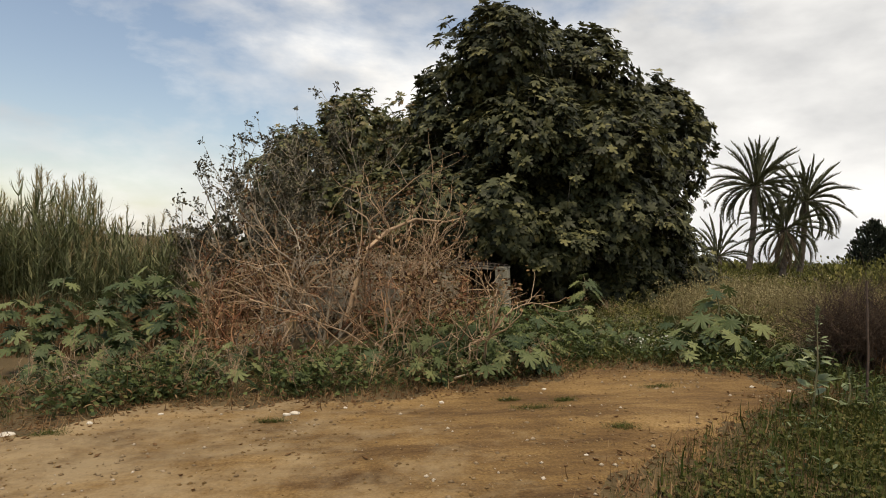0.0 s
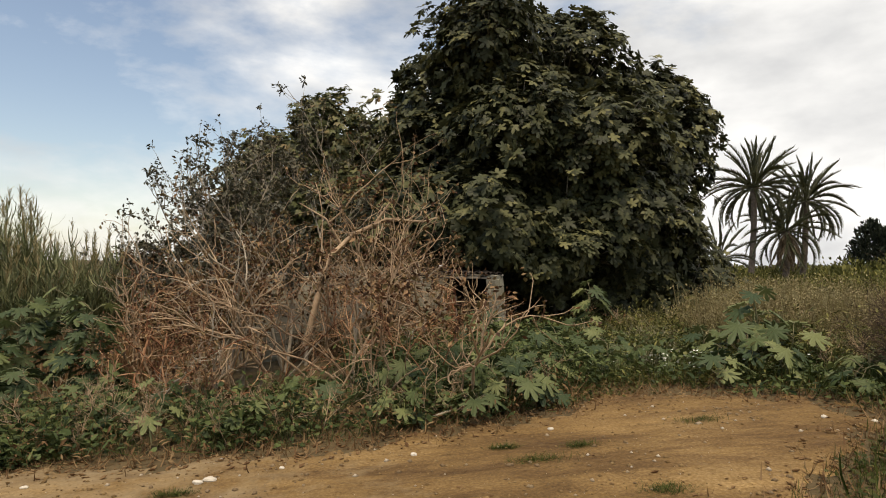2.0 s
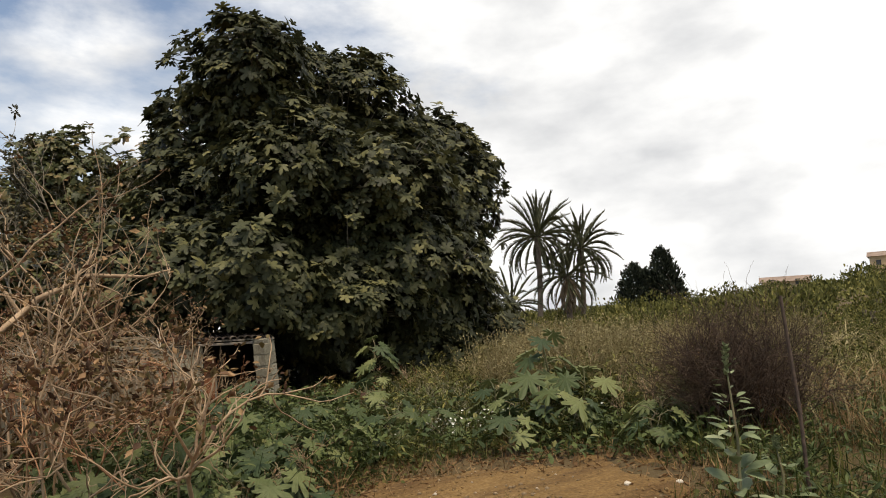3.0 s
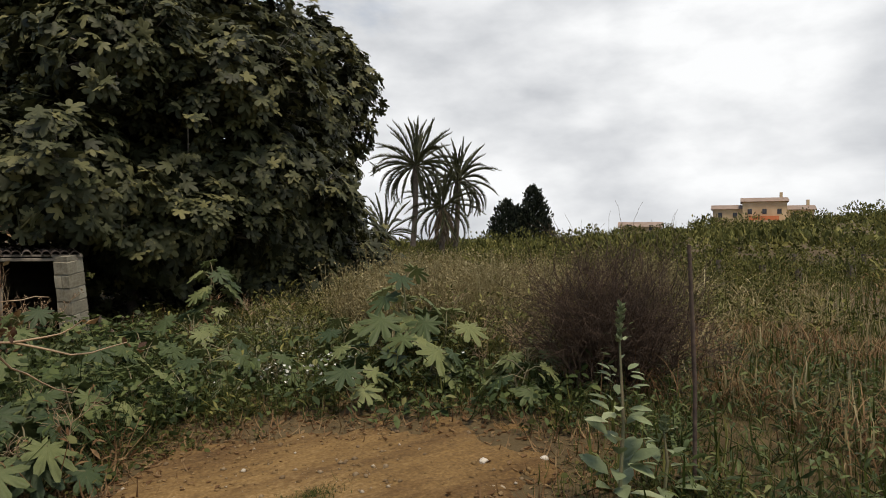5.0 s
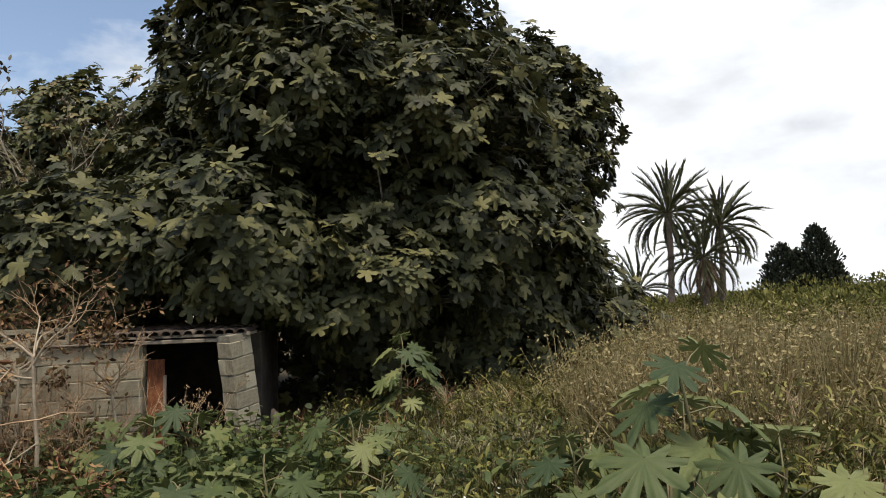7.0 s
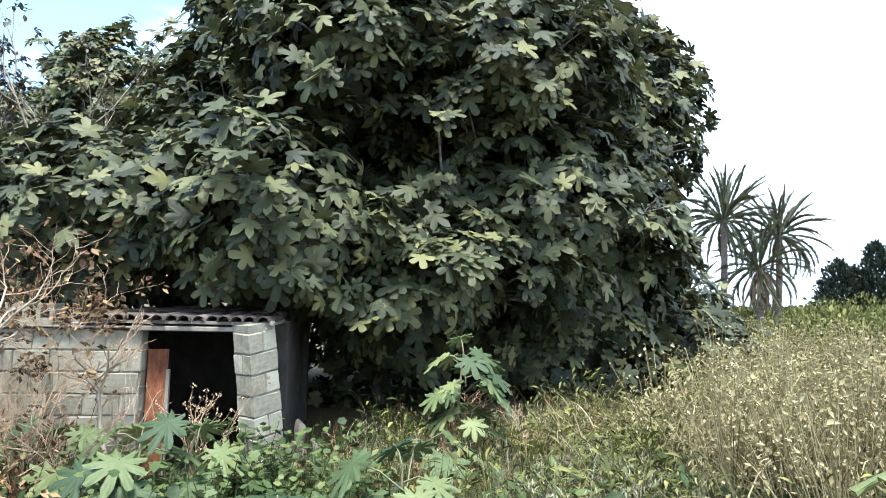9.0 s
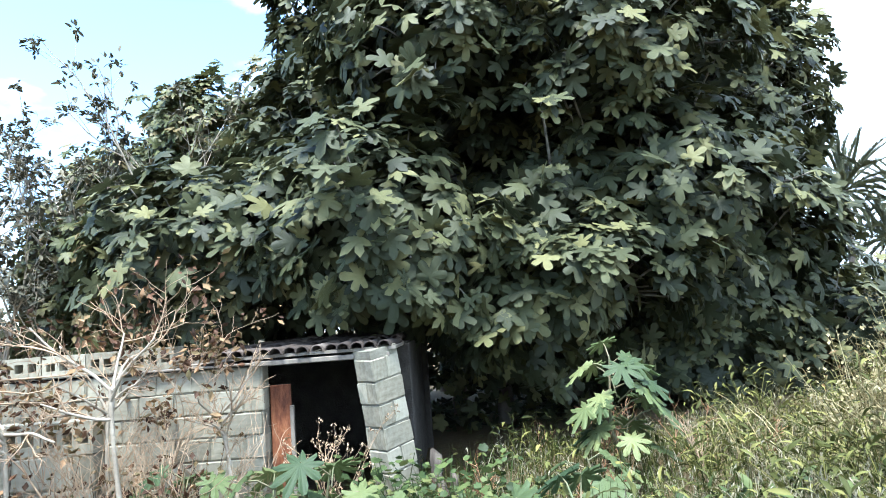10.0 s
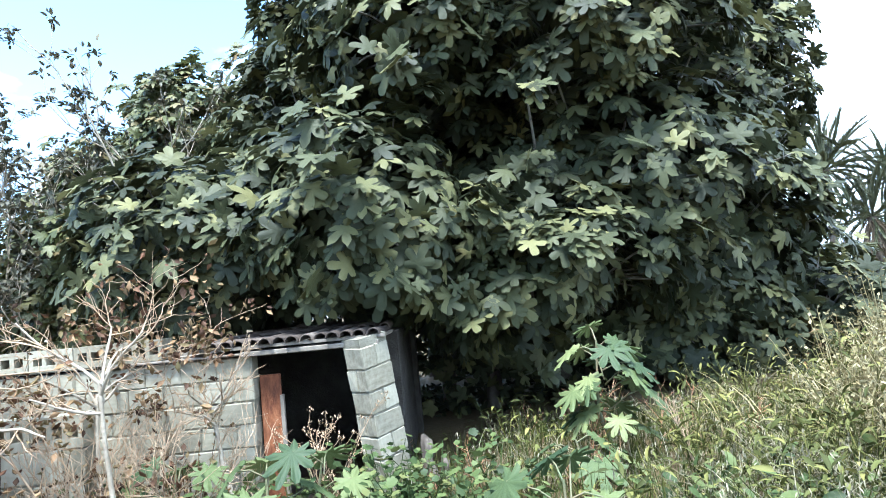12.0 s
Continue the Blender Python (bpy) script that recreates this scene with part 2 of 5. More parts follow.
STALK_LEAF = material("amaranth_leaf", ((0.2, (0.12, 0.15, 0.075)), (0.6, (0.20, 0.24, 0.125)), (0.9, (0.33, 0.36, 0.21))), 0.5, 4, 3, 0.2, 50, 0.2, 0.7, 0.14)
DARK_LEAF = material("tobacco_leaf", ((0.2, (0.055, 0.055, 0.038)), (0.6, (0.10, 0.095, 0.062)), (0.9, (0.165, 0.135, 0.08))), 0.55, 4, 3, 0.2, 50, 0.15, 0.7, 0.3)
TWIG_RED = material("dead_twig", ((0.2, (0.12, 0.045, 0.024)), (0.42, (0.27, 0.118, 0.060)), (0.68, (0.50, 0.30, 0.165))), 0.8, 2.5, 5, 0.3, 60, 0, 0.6)
TWIG_TAN = material("tan_twig", ((0.25, (0.20, 0.13, 0.078)), (0.6, (0.40, 0.285, 0.18)), (0.85, (0.56, 0.44, 0.31))), 0.8, 5, 5, 0.35, 50)
TWIG_PALE = material("bleached_twig", ((0.25, (0.25, 0.20, 0.145)), (0.6, (0.38, 0.325, 0.245)), (0.85, (0.50, 0.445, 0.35))), 0.8, 7, 5, 0.35, 50)
DEAD_LEAF = material("dead_leaf", ((0.2, (0.050, 0.026, 0.014)), (0.4, (0.14, 0.070, 0.036)), (0.6, (0.125, 0.098, 0.040)), (0.82, (0.32, 0.195, 0.10))), 0.75, 3, 4, 0.3, 50, 0.15, 0.7)
TWIG_GREY = material("grey_twig", ((0.3, (0.034, 0.022, 0.015)), (0.7, (0.09, 0.058, 0.038))), 0.85, 4, 4, 0.3, 50, 0, 0.5)
GRASS = material("green_grass", ((0.2, (0.026, 0.038, 0.009)), (0.5, (0.052, 0.070, 0.016)), (0.8, (0.12, 0.115, 0.036))), 0.6, 1.2, 4, 0, 40, 0.25, 0.55, 0.08)
DRY_GRASS = material("dry_grass", ((0.2, (0.16, 0.125, 0.058)), (0.5, (0.275, 0.230, 0.115)), (0.85, (0.45, 0.395, 0.23))), 0.7, 1.2, 4, 0, 40, 0.3, 0.55, 0.08)
STRAW = material("straw", ((0.2, (0.13, 0.115, 0.07)), (0.5, (0.25, 0.225, 0.145)), (0.85, (0.43, 0.39, 0.27))), 0.7, 1.2, 4, 0, 40, 0.3, 0.55, 0.08)
RUSSET_GRASS = material("russet_grass", ((0.2, (0.12, 0.065, 0.032)), (0.5, (0.20, 0.12, 0.06)), (0.85, (0.30, 0.21, 0.11))), 0.7, 1.2, 4, 0, 40, 0.3, 0.55, 0.08)
SOIL = material("field_soil", ((0.3, (0.065, 0.042, 0.019)), (0.5, (0.085, 0.060, 0.026)), (0.7, (0.13, 0.088, 0.040))), 0.95, 0.9, 8, 0.7, 30, fine=14.0)
DIRT = material("dirt_road", ((0.34, (0.075, 0.042, 0.014)), (0.46, (0.135, 0.078, 0.026)), (0.55, (0.18, 0.108, 0.039)), (0.68, (0.28, 0.185, 0.08))), 0.95, 0.55, 10, 1.0, 15, fine=46.0)
dn, dl = DIRT.node_tree.nodes, DIRT.node_tree.links
streak_at = dn.new("ShaderNodeMapping")
streak_at.inputs["Rotation"].default_value = (0, 0, radians(-28))
streak_at.inputs["Scale"].default_value = (0.28, 1.0, 1.0)
dl.new(dn["Texture Coordinate"].outputs["Object"], streak_at.inputs["Vector"])
streak = dn.new("ShaderNodeTexNoise")
streak.inputs["Scale"].default_value, streak.inputs["Detail"].default_value, streak.inputs["Roughness"].default_value = 2.0, 10.0, 0.74
dl.new(streak_at.outputs["Vector"], streak.inputs["Vector"])
streak_ramp = ramp(dn, ((0.36, (0.45, 0.40, 0.37)), (0.46, (0.78, 0.75, 0.74)), (0.53, (1.0, 1.0, 1.0)), (0.66, (1.35, 1.38, 1.42))))
dl.new(streak.outputs["Fac"], streak_ramp.inputs["Fac"])
tinted = dn.new("ShaderNodeMix")
tinted.data_type, tinted.blend_type = "RGBA", "MULTIPLY"
tinted.inputs["Factor"].default_value = 1.0
dl.new(dn["Principled BSDF"].inputs["Base Color"].links[0].from_socket, tinted.inputs["A"])
dl.new(streak_ramp.outputs["Color"], tinted.inputs["B"])
# Pale dust lies in patches, most of it on the open side of the track.
dust_noise = dn.new("ShaderNodeTexNoise")
dust_noise.inputs["Scale"].default_value, dust_noise.inputs["Detail"].default_value = 1.6, 10.0
dust_noise.inputs["Roughness"].default_value = 0.72
dl.new(dn["Texture Coordinate"].outputs["Object"], dust_noise.inputs["Vector"])
dust_side = dn.new("ShaderNodeVectorMath")
dust_side.operation = "DOT_PRODUCT"
dust_side.inputs[1].default_value = (-0.055, -0.02, 0.0)
dl.new(dn["Texture Coordinate"].outputs["Object"], dust_side.inputs[0])
dust_sum = dn.new("ShaderNodeMath")
dl.new(dust_noise.outputs["Fac"], dust_sum.inputs[0])
dl.new(dust_side.outputs["Value"], dust_sum.inputs[1])
dust_ramp = ramp(dn, ((0.36, (0, 0, 0)), (0.62, (0.7, 0.7, 0.7)), (1.0, (0.75, 0.75, 0.75))))
dl.new(dust_sum.outputs[0], dust_ramp.inputs["Fac"])
dusty = dn.new("ShaderNodeMix")
dusty.data_type = "RGBA"
dusty.inputs["B"].default_value = (0.30, 0.225, 0.125, 1)
dl.new(dust_ramp.outputs["Color"], dusty.inputs["Factor"])
dl.new(tinted.outputs["Result"], dusty.inputs["A"])
dl.new(dusty.outputs["Result"], dn["Principled BSDF"].inputs["Base Color"])
PEBBLE = material("tan_pebble", ((0.3, (0.15, 0.10, 0.052)), (0.65, (0.25, 0.185, 0.11)), (0.95, (0.50, 0.44, 0.35))), 0.85, 12, 5, 0.5, 50, 0, 0.8)
CLOD = material("dirt_clod", ((0.3, (0.12, 0.072, 0.028)), (0.7, (0.22, 0.142, 0.062))), 0.95, 12, 5, 0.6, 50, 0, 0.5)
STONE = material("pale_stone", ((0.3, (0.25, 0.195, 0.125)), (0.6, (0.40, 0.34, 0.25)), (0.85, (0.62, 0.57, 0.48))), 0.85, 12, 5, 0.5, 50, 0, 0.6)
BLOCK = material("concrete_block", ((0.26, (0.13, 0.113, 0.078)), (0.42, (0.255, 0.230, 0.168)), (0.58, (0.355, 0.328, 0.248)), (0.8, (0.47, 0.44, 0.345))), 0.92, 2.2, 8, 0.14, 90, 0, 0, 0.2, 1.0, 0.22, fine=30.0)
MORTAR = material("mortar", ((0.3, (0.15, 0.135, 0.10)), (0.7, (0.27, 0.25, 0.19))), 0.95, 10, 6, 0.6, 80)
RUST = material("rusty_sheet", ((0.3, (0.060, 0.024, 0.014)), (0.46, (0.17, 0.060, 0.028)), (0.58, (0.27, 0.105, 0.045)), (0.72, (0.36, 0.25, 0.17))), 0.8, 4, 8, 0.4, 60, stretch_z=0.4, fine=25.0)
TILE = material("old_roof_tile", ((0.3, (0.045, 0.036, 0.030)), (0.6, (0.095, 0.072, 0.057)), (0.85, (0.18, 0.155, 0.13))), 0.9, 9, 6, 0.5, 60, 0, 0, 0.2, 1.0, 0.4)
TIMBER = material("weathered_timber", ((0.3, (0.10, 0.083, 0.064)), (0.7, (0.27, 0.235, 0.19))), 0.85, 6, 6, 0.4, 60, stretch_z=0.3)
# Block darkened in its colour to stand for the shed's unlit interior.
INNER_SHADE = material("inner_shade_block", ((0.3, (0.030, 0.026, 0.022)), (0.7, (0.075, 0.066, 0.055))), 0.95, 5, 7, 0.5, 60)
STUMP_WOOD = material("weathered_stump", ((0.3, (0.035, 0.028, 0.022)), (0.5, (0.075, 0.060, 0.047)), (0.72, (0.16, 0.135, 0.105))), 0.9, 14, 8, 0.8, 45, stretch_z=0.25)
DARK_SOIL = material("shed_floor", ((0.3, (0.05, 0.035, 0.025)), (0.7, (0.11, 0.08, 0.055))), 0.95, 6, 6, 0.6)
PALM_LEAF = material("palm_frond", ((0.2, (0.04, 0.044, 0.022)), (0.6, (0.075, 0.08, 0.038)), (0.9, (0.13, 0.125, 0.06))), 0.5, 1, 3, 0, 40, 0.12, 0.5, 0.3)
PALM_DEAD = material("dead_frond", ((0.2, (0.10, 0.075, 0.05)), (0.8, (0.22, 0.17, 0.11))), 0.8, 1, 3, 0, 40, 0.12, 0.5)
PALM_BARK = material("palm_bark", ((0.3, (0.075, 0.06, 0.048)), (0.7, (0.17, 0.14, 0.11))), 0.95, 4, 6, 0.8, 12)
CYPRESS_LEAF = material("cypress_foliage", ((0.2, (0.012, 0.016, 0.011)), (0.8, (0.034, 0.042, 0.024))), 0.7, 1, 3, 0, 40, 0.05, 0.6, 0.2)
SCRUB_LEAF = material("scrub_foliage", ((0.22, (0.040, 0.044, 0.012)), (0.5, (0.095, 0.100, 0.027)), (0.8, (0.22, 0.20, 0.062))), 0.65, 0.7, 4, 0, 40, 0.15, 0.6, 0.14)
REED_LEAF = material("reed_leaf", ((0.2, (0.065, 0.080, 0.034)), (0.55, (0.13, 0.142, 0.062)), (0.9, (0.24, 0.235, 0.12))), 0.6, 1, 4, 0, 40, 0.25, 0.6, 0.25)
PLASTER = material("cream_plaster", ((0.3, (0.42, 0.30, 0.17)), (0.7, (0.56, 0.42, 0.26))), 0.85, 0.4, 5, 0.2)
ROOF = material("far_roof", ((0.3, (0.20, 0.145, 0.11)), (0.7, (0.30, 0.225, 0.175))), 0.85, 0.6, 5, 0.3)
GLASS_DARK = material("window_dark", ((0.3, (0.03, 0.03, 0.035)), (0.7, (0.06, 0.06, 0.07))), 0.2, 1, 2, 0)
AWNING = material("orange_awning", ((0.3, (0.42, 0.12, 0.05)), (0.7, (0.55, 0.19, 0.08))), 0.8, 1, 3, 0)
PETAL = material("white_petal", ((0.3, (0.62, 0.62, 0.55)), (0.7, (0.78, 0.78, 0.72))), 0.6, 10, 3, 0, 40, 0.2, 0.3)
IRON = material("rusty_iron", ((0.3, (0.045, 0.032, 0.026)), (0.7, (0.11, 0.075, 0.055))), 0.8, 12, 5, 0.4)


# ---------------------------------------------------------------- ground
ROAD = np.array([(-14, 6.0), (-6.0, 6.0), (-3.9, 6.3), (-3.4, 6.8), (-2.7, 7.3), (-1.6, 7.25), (-0.7, 7.15), (0.1, 7.4), (0.95, 7.6), (1.9, 8.05),
                 (2.6, 8.5), (3.2, 8.5), (3.9, 8.2), (4.6, 7.6), (4.5, 6.9), (3.55, 6.15), (2.7, 5.5), (1.95, 4.9), (1.42, 4.3), (1.1, 3.0), (1.3, 1.0), (2.0, -3.0), (2.5, -9.0), (-14, -9.0)])


def road_depth(x, y):
    """Metres inside the dirt road's edge (negative outside)."""
    p = np.stack([np.asarray(x, float), np.asarray(y, float)], -1)
    a, b = ROAD, np.roll(ROAD, -1, axis=0)
    best, inside = np.full(p.shape[:-1], 1e9), np.zeros(p.shape[:-1], bool)
    for s, e in zip(a, b):
        d = e - s
        t = np.clip(((p - s) @ d) / (d @ d), 0, 1)
        best = np.minimum(best, np.linalg.norm(p - s - t[..., None] * d, axis=-1))
        cross = (s[1] > p[..., 1]) != (e[1] > p[..., 1])
        inside ^= cross & (p[..., 0] < d[0] * (p[..., 1] - s[1]) / (d[1] if d[1] else 1e-9) + s[0])
    return np.where(inside, best, -best)


def smooth(v, a, b):
    t = np.clip((v - a) / (b - a), 0, 1)
    return t * t * (3 - 2 * t)


def waves(x, y):
    return (np.sin(1.3 * x + 0.7 * y) + np.sin(0.9 * y - 1.7 * x + 2) + 0.6 * np.sin(3.1 * x + 2.3 * y + 1) + 0.6 * np.sin(2.7 * y - 3.7 * x)) / 3.2


def ground_z(x, y):
    x, y = np.asarray(x, float), np.asarray(y, float)
    r, a = np.hypot(x, y), np.degrees(np.arctan2(x, y))
    z = 0.07 * np.clip(x, -5, 6)
    off = np.clip(-road_depth(x, y), 0, 3)
    z = z + 0.03 * waves(x, y) * np.clip(off, 0.15, 2)
    rise = np.interp(a, (-180, 10, 30, 38, 44, 55, 66, 100, 180), (0, 0.3, 0.6, 0.8, 1.5, 4.5, 7.5, 8, 0))
    z = z + rise * smooth(r, 18, 185)
    far = np.interp(a, (-180, -30, 20, 34, 42, 60, 120, 180), (0, 0, 1, 3, 9, 10, 10, 0))
    return z + far * smooth(r, 260, 1100)


def sheet(xs, ys, zs, name):
    gx, gy = np.meshgrid(xs, ys, indexing="ij")
    z = zs(gx, gy)
    v = np.stack([gx, gy, z], -1).reshape(-1, 3)
    i, j = np.meshgrid(np.arange(len(xs) - 1), np.arange(len(ys) - 1), indexing="ij")
    k = (i * len(ys) + j).ravel()
    f = np.stack([k, k + len(ys), k + len(ys) + 1, k + 1], 1)
    return make_mesh(name, v, f.ravel(), np.full(len(f), 4), True)


grow_out = 10 + np.geomspace(0.5, 2400, 44)
xs = np.r_[-grow_out[::-1], np.arange(-10, 10.01, 0.2), grow_out]
ys = np.r_[-grow_out[::-1], np.arange(-10, 22.01, 0.2), 12 + grow_out]
single("ground", sheet(xs, ys, ground_z, "ground"), SOIL, "field soil with thin brown and green growth", "ground", kind="structure")


def road_z(x, y):
    d = road_depth(x, y) + 0.24 * waves(2.3 * x, 2.1 * y) + 0.20 * waves(7 * x + 3, 6 * y) + 0.08 * waves(19 * x, 17 * y)
    ruts = 0.018 * np.sin(2.6 * (y - 0.55 * x) + 0.8 * np.sin(0.5 * x)) + 0.008 * waves(6 * x, 5 * y)
    return ground_z(x, y) + np.clip(d * 0.16, -0.12, 0.03) + ruts * np.clip(d, 0, 1)


single("dirt_road", sheet(np.arange(-14, 6.01, 0.09), np.arange(-8.5, 9.6, 0.09), road_z, "dirt_road"), DIRT,
       "pale brown dirt track with ruts and loose stones", "road", kind="structure")

rng = np.random.default_rng(7)


def scatter(n, x0, x1, y0, y1, keep):
    """About n places in a rectangle, thinned by keep(x, y) in 0..1; returned with their ground height."""
    x, y = rng.uniform(x0, x1, n), rng.uniform(y0, y1, n)
    k = rng.random(n) < keep(x, y)
    x, y = x[k], y[k]
    return np.stack([x, y, ground_z(x, y)], 1)


def random_ways(n, tilt_lo, tilt_hi):
    """Unit ways with a random bearing and a tilt from the upright, in degrees."""
    a, t = rng.uniform(0, 2 * math.pi, n), np.radians(rng.uniform(tilt_lo, tilt_hi, n))
    return np.stack([np.cos(a) * np.sin(t), np.sin(a) * np.sin(t), np.cos(t)], -1)


UP = np.array([0.0, 0.0, 1.0])


# ---------------------------------------------------------------- branching
def grow(out, tips, p, d, length, r, depth, wander=0.25, lift=0.15, kids=(3, 5), shrink=0.62, spread=45.0, first=0.35, steps=5, thin=0.55):
    """Adds a wandering branch and its children: out gets (points, radii), tips gets (place, way)."""
    p, d = np.array(p, float), unit(d)
    pts, rad = [p.copy()], [r]
    for i in range(steps):
        d = unit(d + rng.normal(0, wander, 3) + np.array([0, 0, lift]))
        p = p + d * length / steps
        pts.append(p.copy())
        rad.append(r * (1 - 0.55 * (i + 1) / steps))
    out.append((np.array(pts), np.array(rad)))
    if depth == 0:
        tips.append((p.copy(), d.copy()))
        return
    for k in range(rng.integers(kids[0], kids[1] + 1)):
        t = rng.uniform(first, 1.0) * steps
        i = min(int(t), steps - 1)
        at = pts[i] + (pts[i + 1] - pts[i]) * (t - i)
        ax = unit(np.cross(d, rng.normal(0, 1, 3)))
        ang = math.radians(spread * rng.uniform(0.5, 1.2))
        side_way = unit(pts[i + 1] - pts[i]) * math.cos(ang) + ax * math.sin(ang)
        grow(out, tips, at, side_way, length * shrink * rng.uniform(0.7, 1.2), max(r * thin, 0.0022), depth - 1, wander, lift, kids, shrink, spread, 0.25, steps, thin)
    tips.append((p.copy(), d.copy()))


def branches_mesh(name, out, sides=4):
    h = Heap()
    for pts, rad in out:
        h.tube(pts, rad, sides if rad[0] > 0.008 else 3)
    return h.mesh(name, True)


# ---------------------------------------------------------------- the shed
WY = 13.64                       # front of the shed
COURSE, LENGTH = 0.178, 0.36     # concrete blocks


def block_mesh(w, d, h, rough_seed):
    me = box(0, 0, 0, w, d, h, 0.008, "brick")
    rs = np.random.default_rng(rough_seed)
    for v in me.vertices:
        v.co += Vector(rs.normal(0, 0.0025, 3))
    return me


def hollow_mesh(w, d, h):
    """A ventilated block with three slots through it."""
    bm = bmesh.new()
    cuts = [0.0]
    for k in range(3):
        cuts += [0.035 + k * (w - 0.035) / 3, (k + 1) * (w - 0.035) / 3]
    cuts.append(w)
    zs_ = (0.0, 0.05, h - 0.05, h)
    for i in range(len(cuts) - 1):
        for j in range(3):
            if j == 1 and i % 2 == 1:
                continue
            made = bmesh.ops.create_cube(bm, size=1.0)["verts"]
            a, b, c, e = cuts[i], cuts[i + 1], zs_[j], zs_[j + 1]
            for v in made:
                v.co = ((a + b) / 2 + v.co.x * (b - a), d / 2 + v.co.y * d, (c + e) / 2 + v.co.z * (e - c))
    bmesh.ops.remove_doubles(bm, verts=bm.verts[:], dist=0.0005)
    me = bpy.data.meshes.new("hollow_block")
    bm.to_mesh(me)
    bm.free()
    return me


GAP = 0.009
FULL = [block_mesh(LENGTH - GAP, 0.18, COURSE - GAP, s) for s in range(4)]
HALF = [block_mesh(LENGTH / 2 - GAP, 0.18, COURSE - GAP, 10 + s) for s in range(3)]
HOLLOW = hollow_mesh(LENGTH - GAP, 0.18, COURSE - GAP)
for me in (*FULL, *HALF, HOLLOW):
    me.materials.append(BLOCK)

SX = 0.2                         # the shed stands this far along x
shed = thing("shed", 0.5 + SX, WY + 1.2, 0.0, "small derelict concrete-block shed with a tiled roof and a doorless opening", "shed")


def lay_wall(name, x0, x1, z0, courses, skip=(), turn=None, hollow_rows=(), COURSE=COURSE, LENGTH=LENGTH):
    """A wall of staggered blocks over a recessed mortar core, along x at the shed's front, or turned."""
    m = Matrix.Translation((SX, 0, 0)) @ (turn or Matrix.Identity(4))
    core = box(x0 + 0.01, WY + 0.012, z0 - (0.4 if courses > 1 else 0.012), x1 - 0.01, WY + 0.165, z0 + (courses - len(hollow_rows)) * COURSE - 0.012 + 0.006 * (courses == 1), 0, name)
    core.transform(m)
    wall = part(name, core, MORTAR, shed)
    for c in range(courses):
        x = x0 - (LENGTH / 2 if c % 2 else 0)
        while x < x1 - 0.02:
            a, b = max(x, x0), min(x + LENGTH, x1)
            w = b - a
            if w > 0.06 and (c, round((a - x0) / LENGTH)) not in skip:
                if c in hollow_rows and w > 0.3:
                    me = HOLLOW
                elif w > 0.3:
                    me = FULL[rng.integers(0, 4)]
                else:
                    me = HALF[rng.integers(0, 3)]
                piece = new("hollow_block" if me is HOLLOW else "brick", me)
                piece.parent = wall
                sc = (w - GAP) / ((0.36 if w > 0.3 else 0.18) - GAP)
                piece.matrix_basis = m @ pose(a, WY + rng.normal(0, 0.003), z0 + c * COURSE, 0, rng.normal(0, 0.5), rng.normal(0, 0.4)) @ Matrix.Diagonal((sc, 1, (COURSE - GAP) / (0.178 - GAP), 1))
            x += LENGTH
    return wall


lay_wall("front_wall", -2.40, 0.98, 0.13, 7, LENGTH=0.28)
LOW = Matrix.Translation((0, -0.45, 0))
lay_wall("yard_wall", -2.35, -0.12, -0.1, 5, {(4, 0), (4, 1), (3, 0)}, LOW, (4,), 0.24, 0.46)
lay_wall("parapet", -1.15, 0.30, 1.40, 1, hollow_rows=(0,), turn=Matrix.Translation((0, -0.02, 0)))
# The corner pier at the door stands askew and leans over the opening.
LEAN = pose(2.19, WY - 0.06, 0.13, 0, -8.5, 48)
pier_core = box(0.010, 0.010, -0.35, 0.290, 0.215, 7.4 * COURSE - 0.012, 0, "pier")
pier_core.transform(LEAN)
pier = part("pier", pier_core, MORTAR, shed, "leaning pier of concrete blocks")
for c in range(7):
    cells = ((0.0, 0.0, 0.30, 0.112), (0.0, 0.112, 0.30, 0.225)) if c % 2 else ((0.0, 0.0, 0.15, 0.225), (0.15, 0.0, 0.30, 0.225))
    for x0, y0, x1, y1 in cells:
        piece = new("brick", HALF[rng.integers(0, 3)])
        piece.parent = pier
        piece.matrix_basis = LEAN @ pose(x0, y0, c * COURSE, rng.normal(0, 0.4), rng.normal(0, 0.4), rng.normal(0, 0.6)) @ Matrix.Diagonal(((x1 - x0 - GAP) / (LENGTH / 2 - GAP), (y1 - y0 - GAP) / 0.18, 1, 1))
# Side and back walls carry the interior's shade in their base colour.
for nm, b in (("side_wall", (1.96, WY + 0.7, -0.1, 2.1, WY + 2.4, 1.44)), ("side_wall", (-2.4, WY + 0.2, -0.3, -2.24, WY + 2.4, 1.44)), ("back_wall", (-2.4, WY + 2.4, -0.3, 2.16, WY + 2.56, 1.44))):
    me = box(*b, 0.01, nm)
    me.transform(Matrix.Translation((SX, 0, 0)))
    part(nm, me, INNER_SHADE, shed)
part("shed_floor", box(-2.24 + SX, WY + 0.2, 0.02, 2.0 + SX, WY + 2.4, 0.10, 0, "shed_floor"), DARK_SOIL, shed)
part("lintel", box(0.9 + SX, WY - 0.06, 1.365, 2.0 + SX, WY + 0.2, 1.405, 0.006, "lintel"), TIMBER, shed, "weathered plank lintel")
part("lintel", box(-0.2 + SX, WY - 0.05, 1.378, 0.9 + SX, WY + 0.16, 1.398, 0.006, "lintel"), TIMBER, shed, "weathered plank lintel")


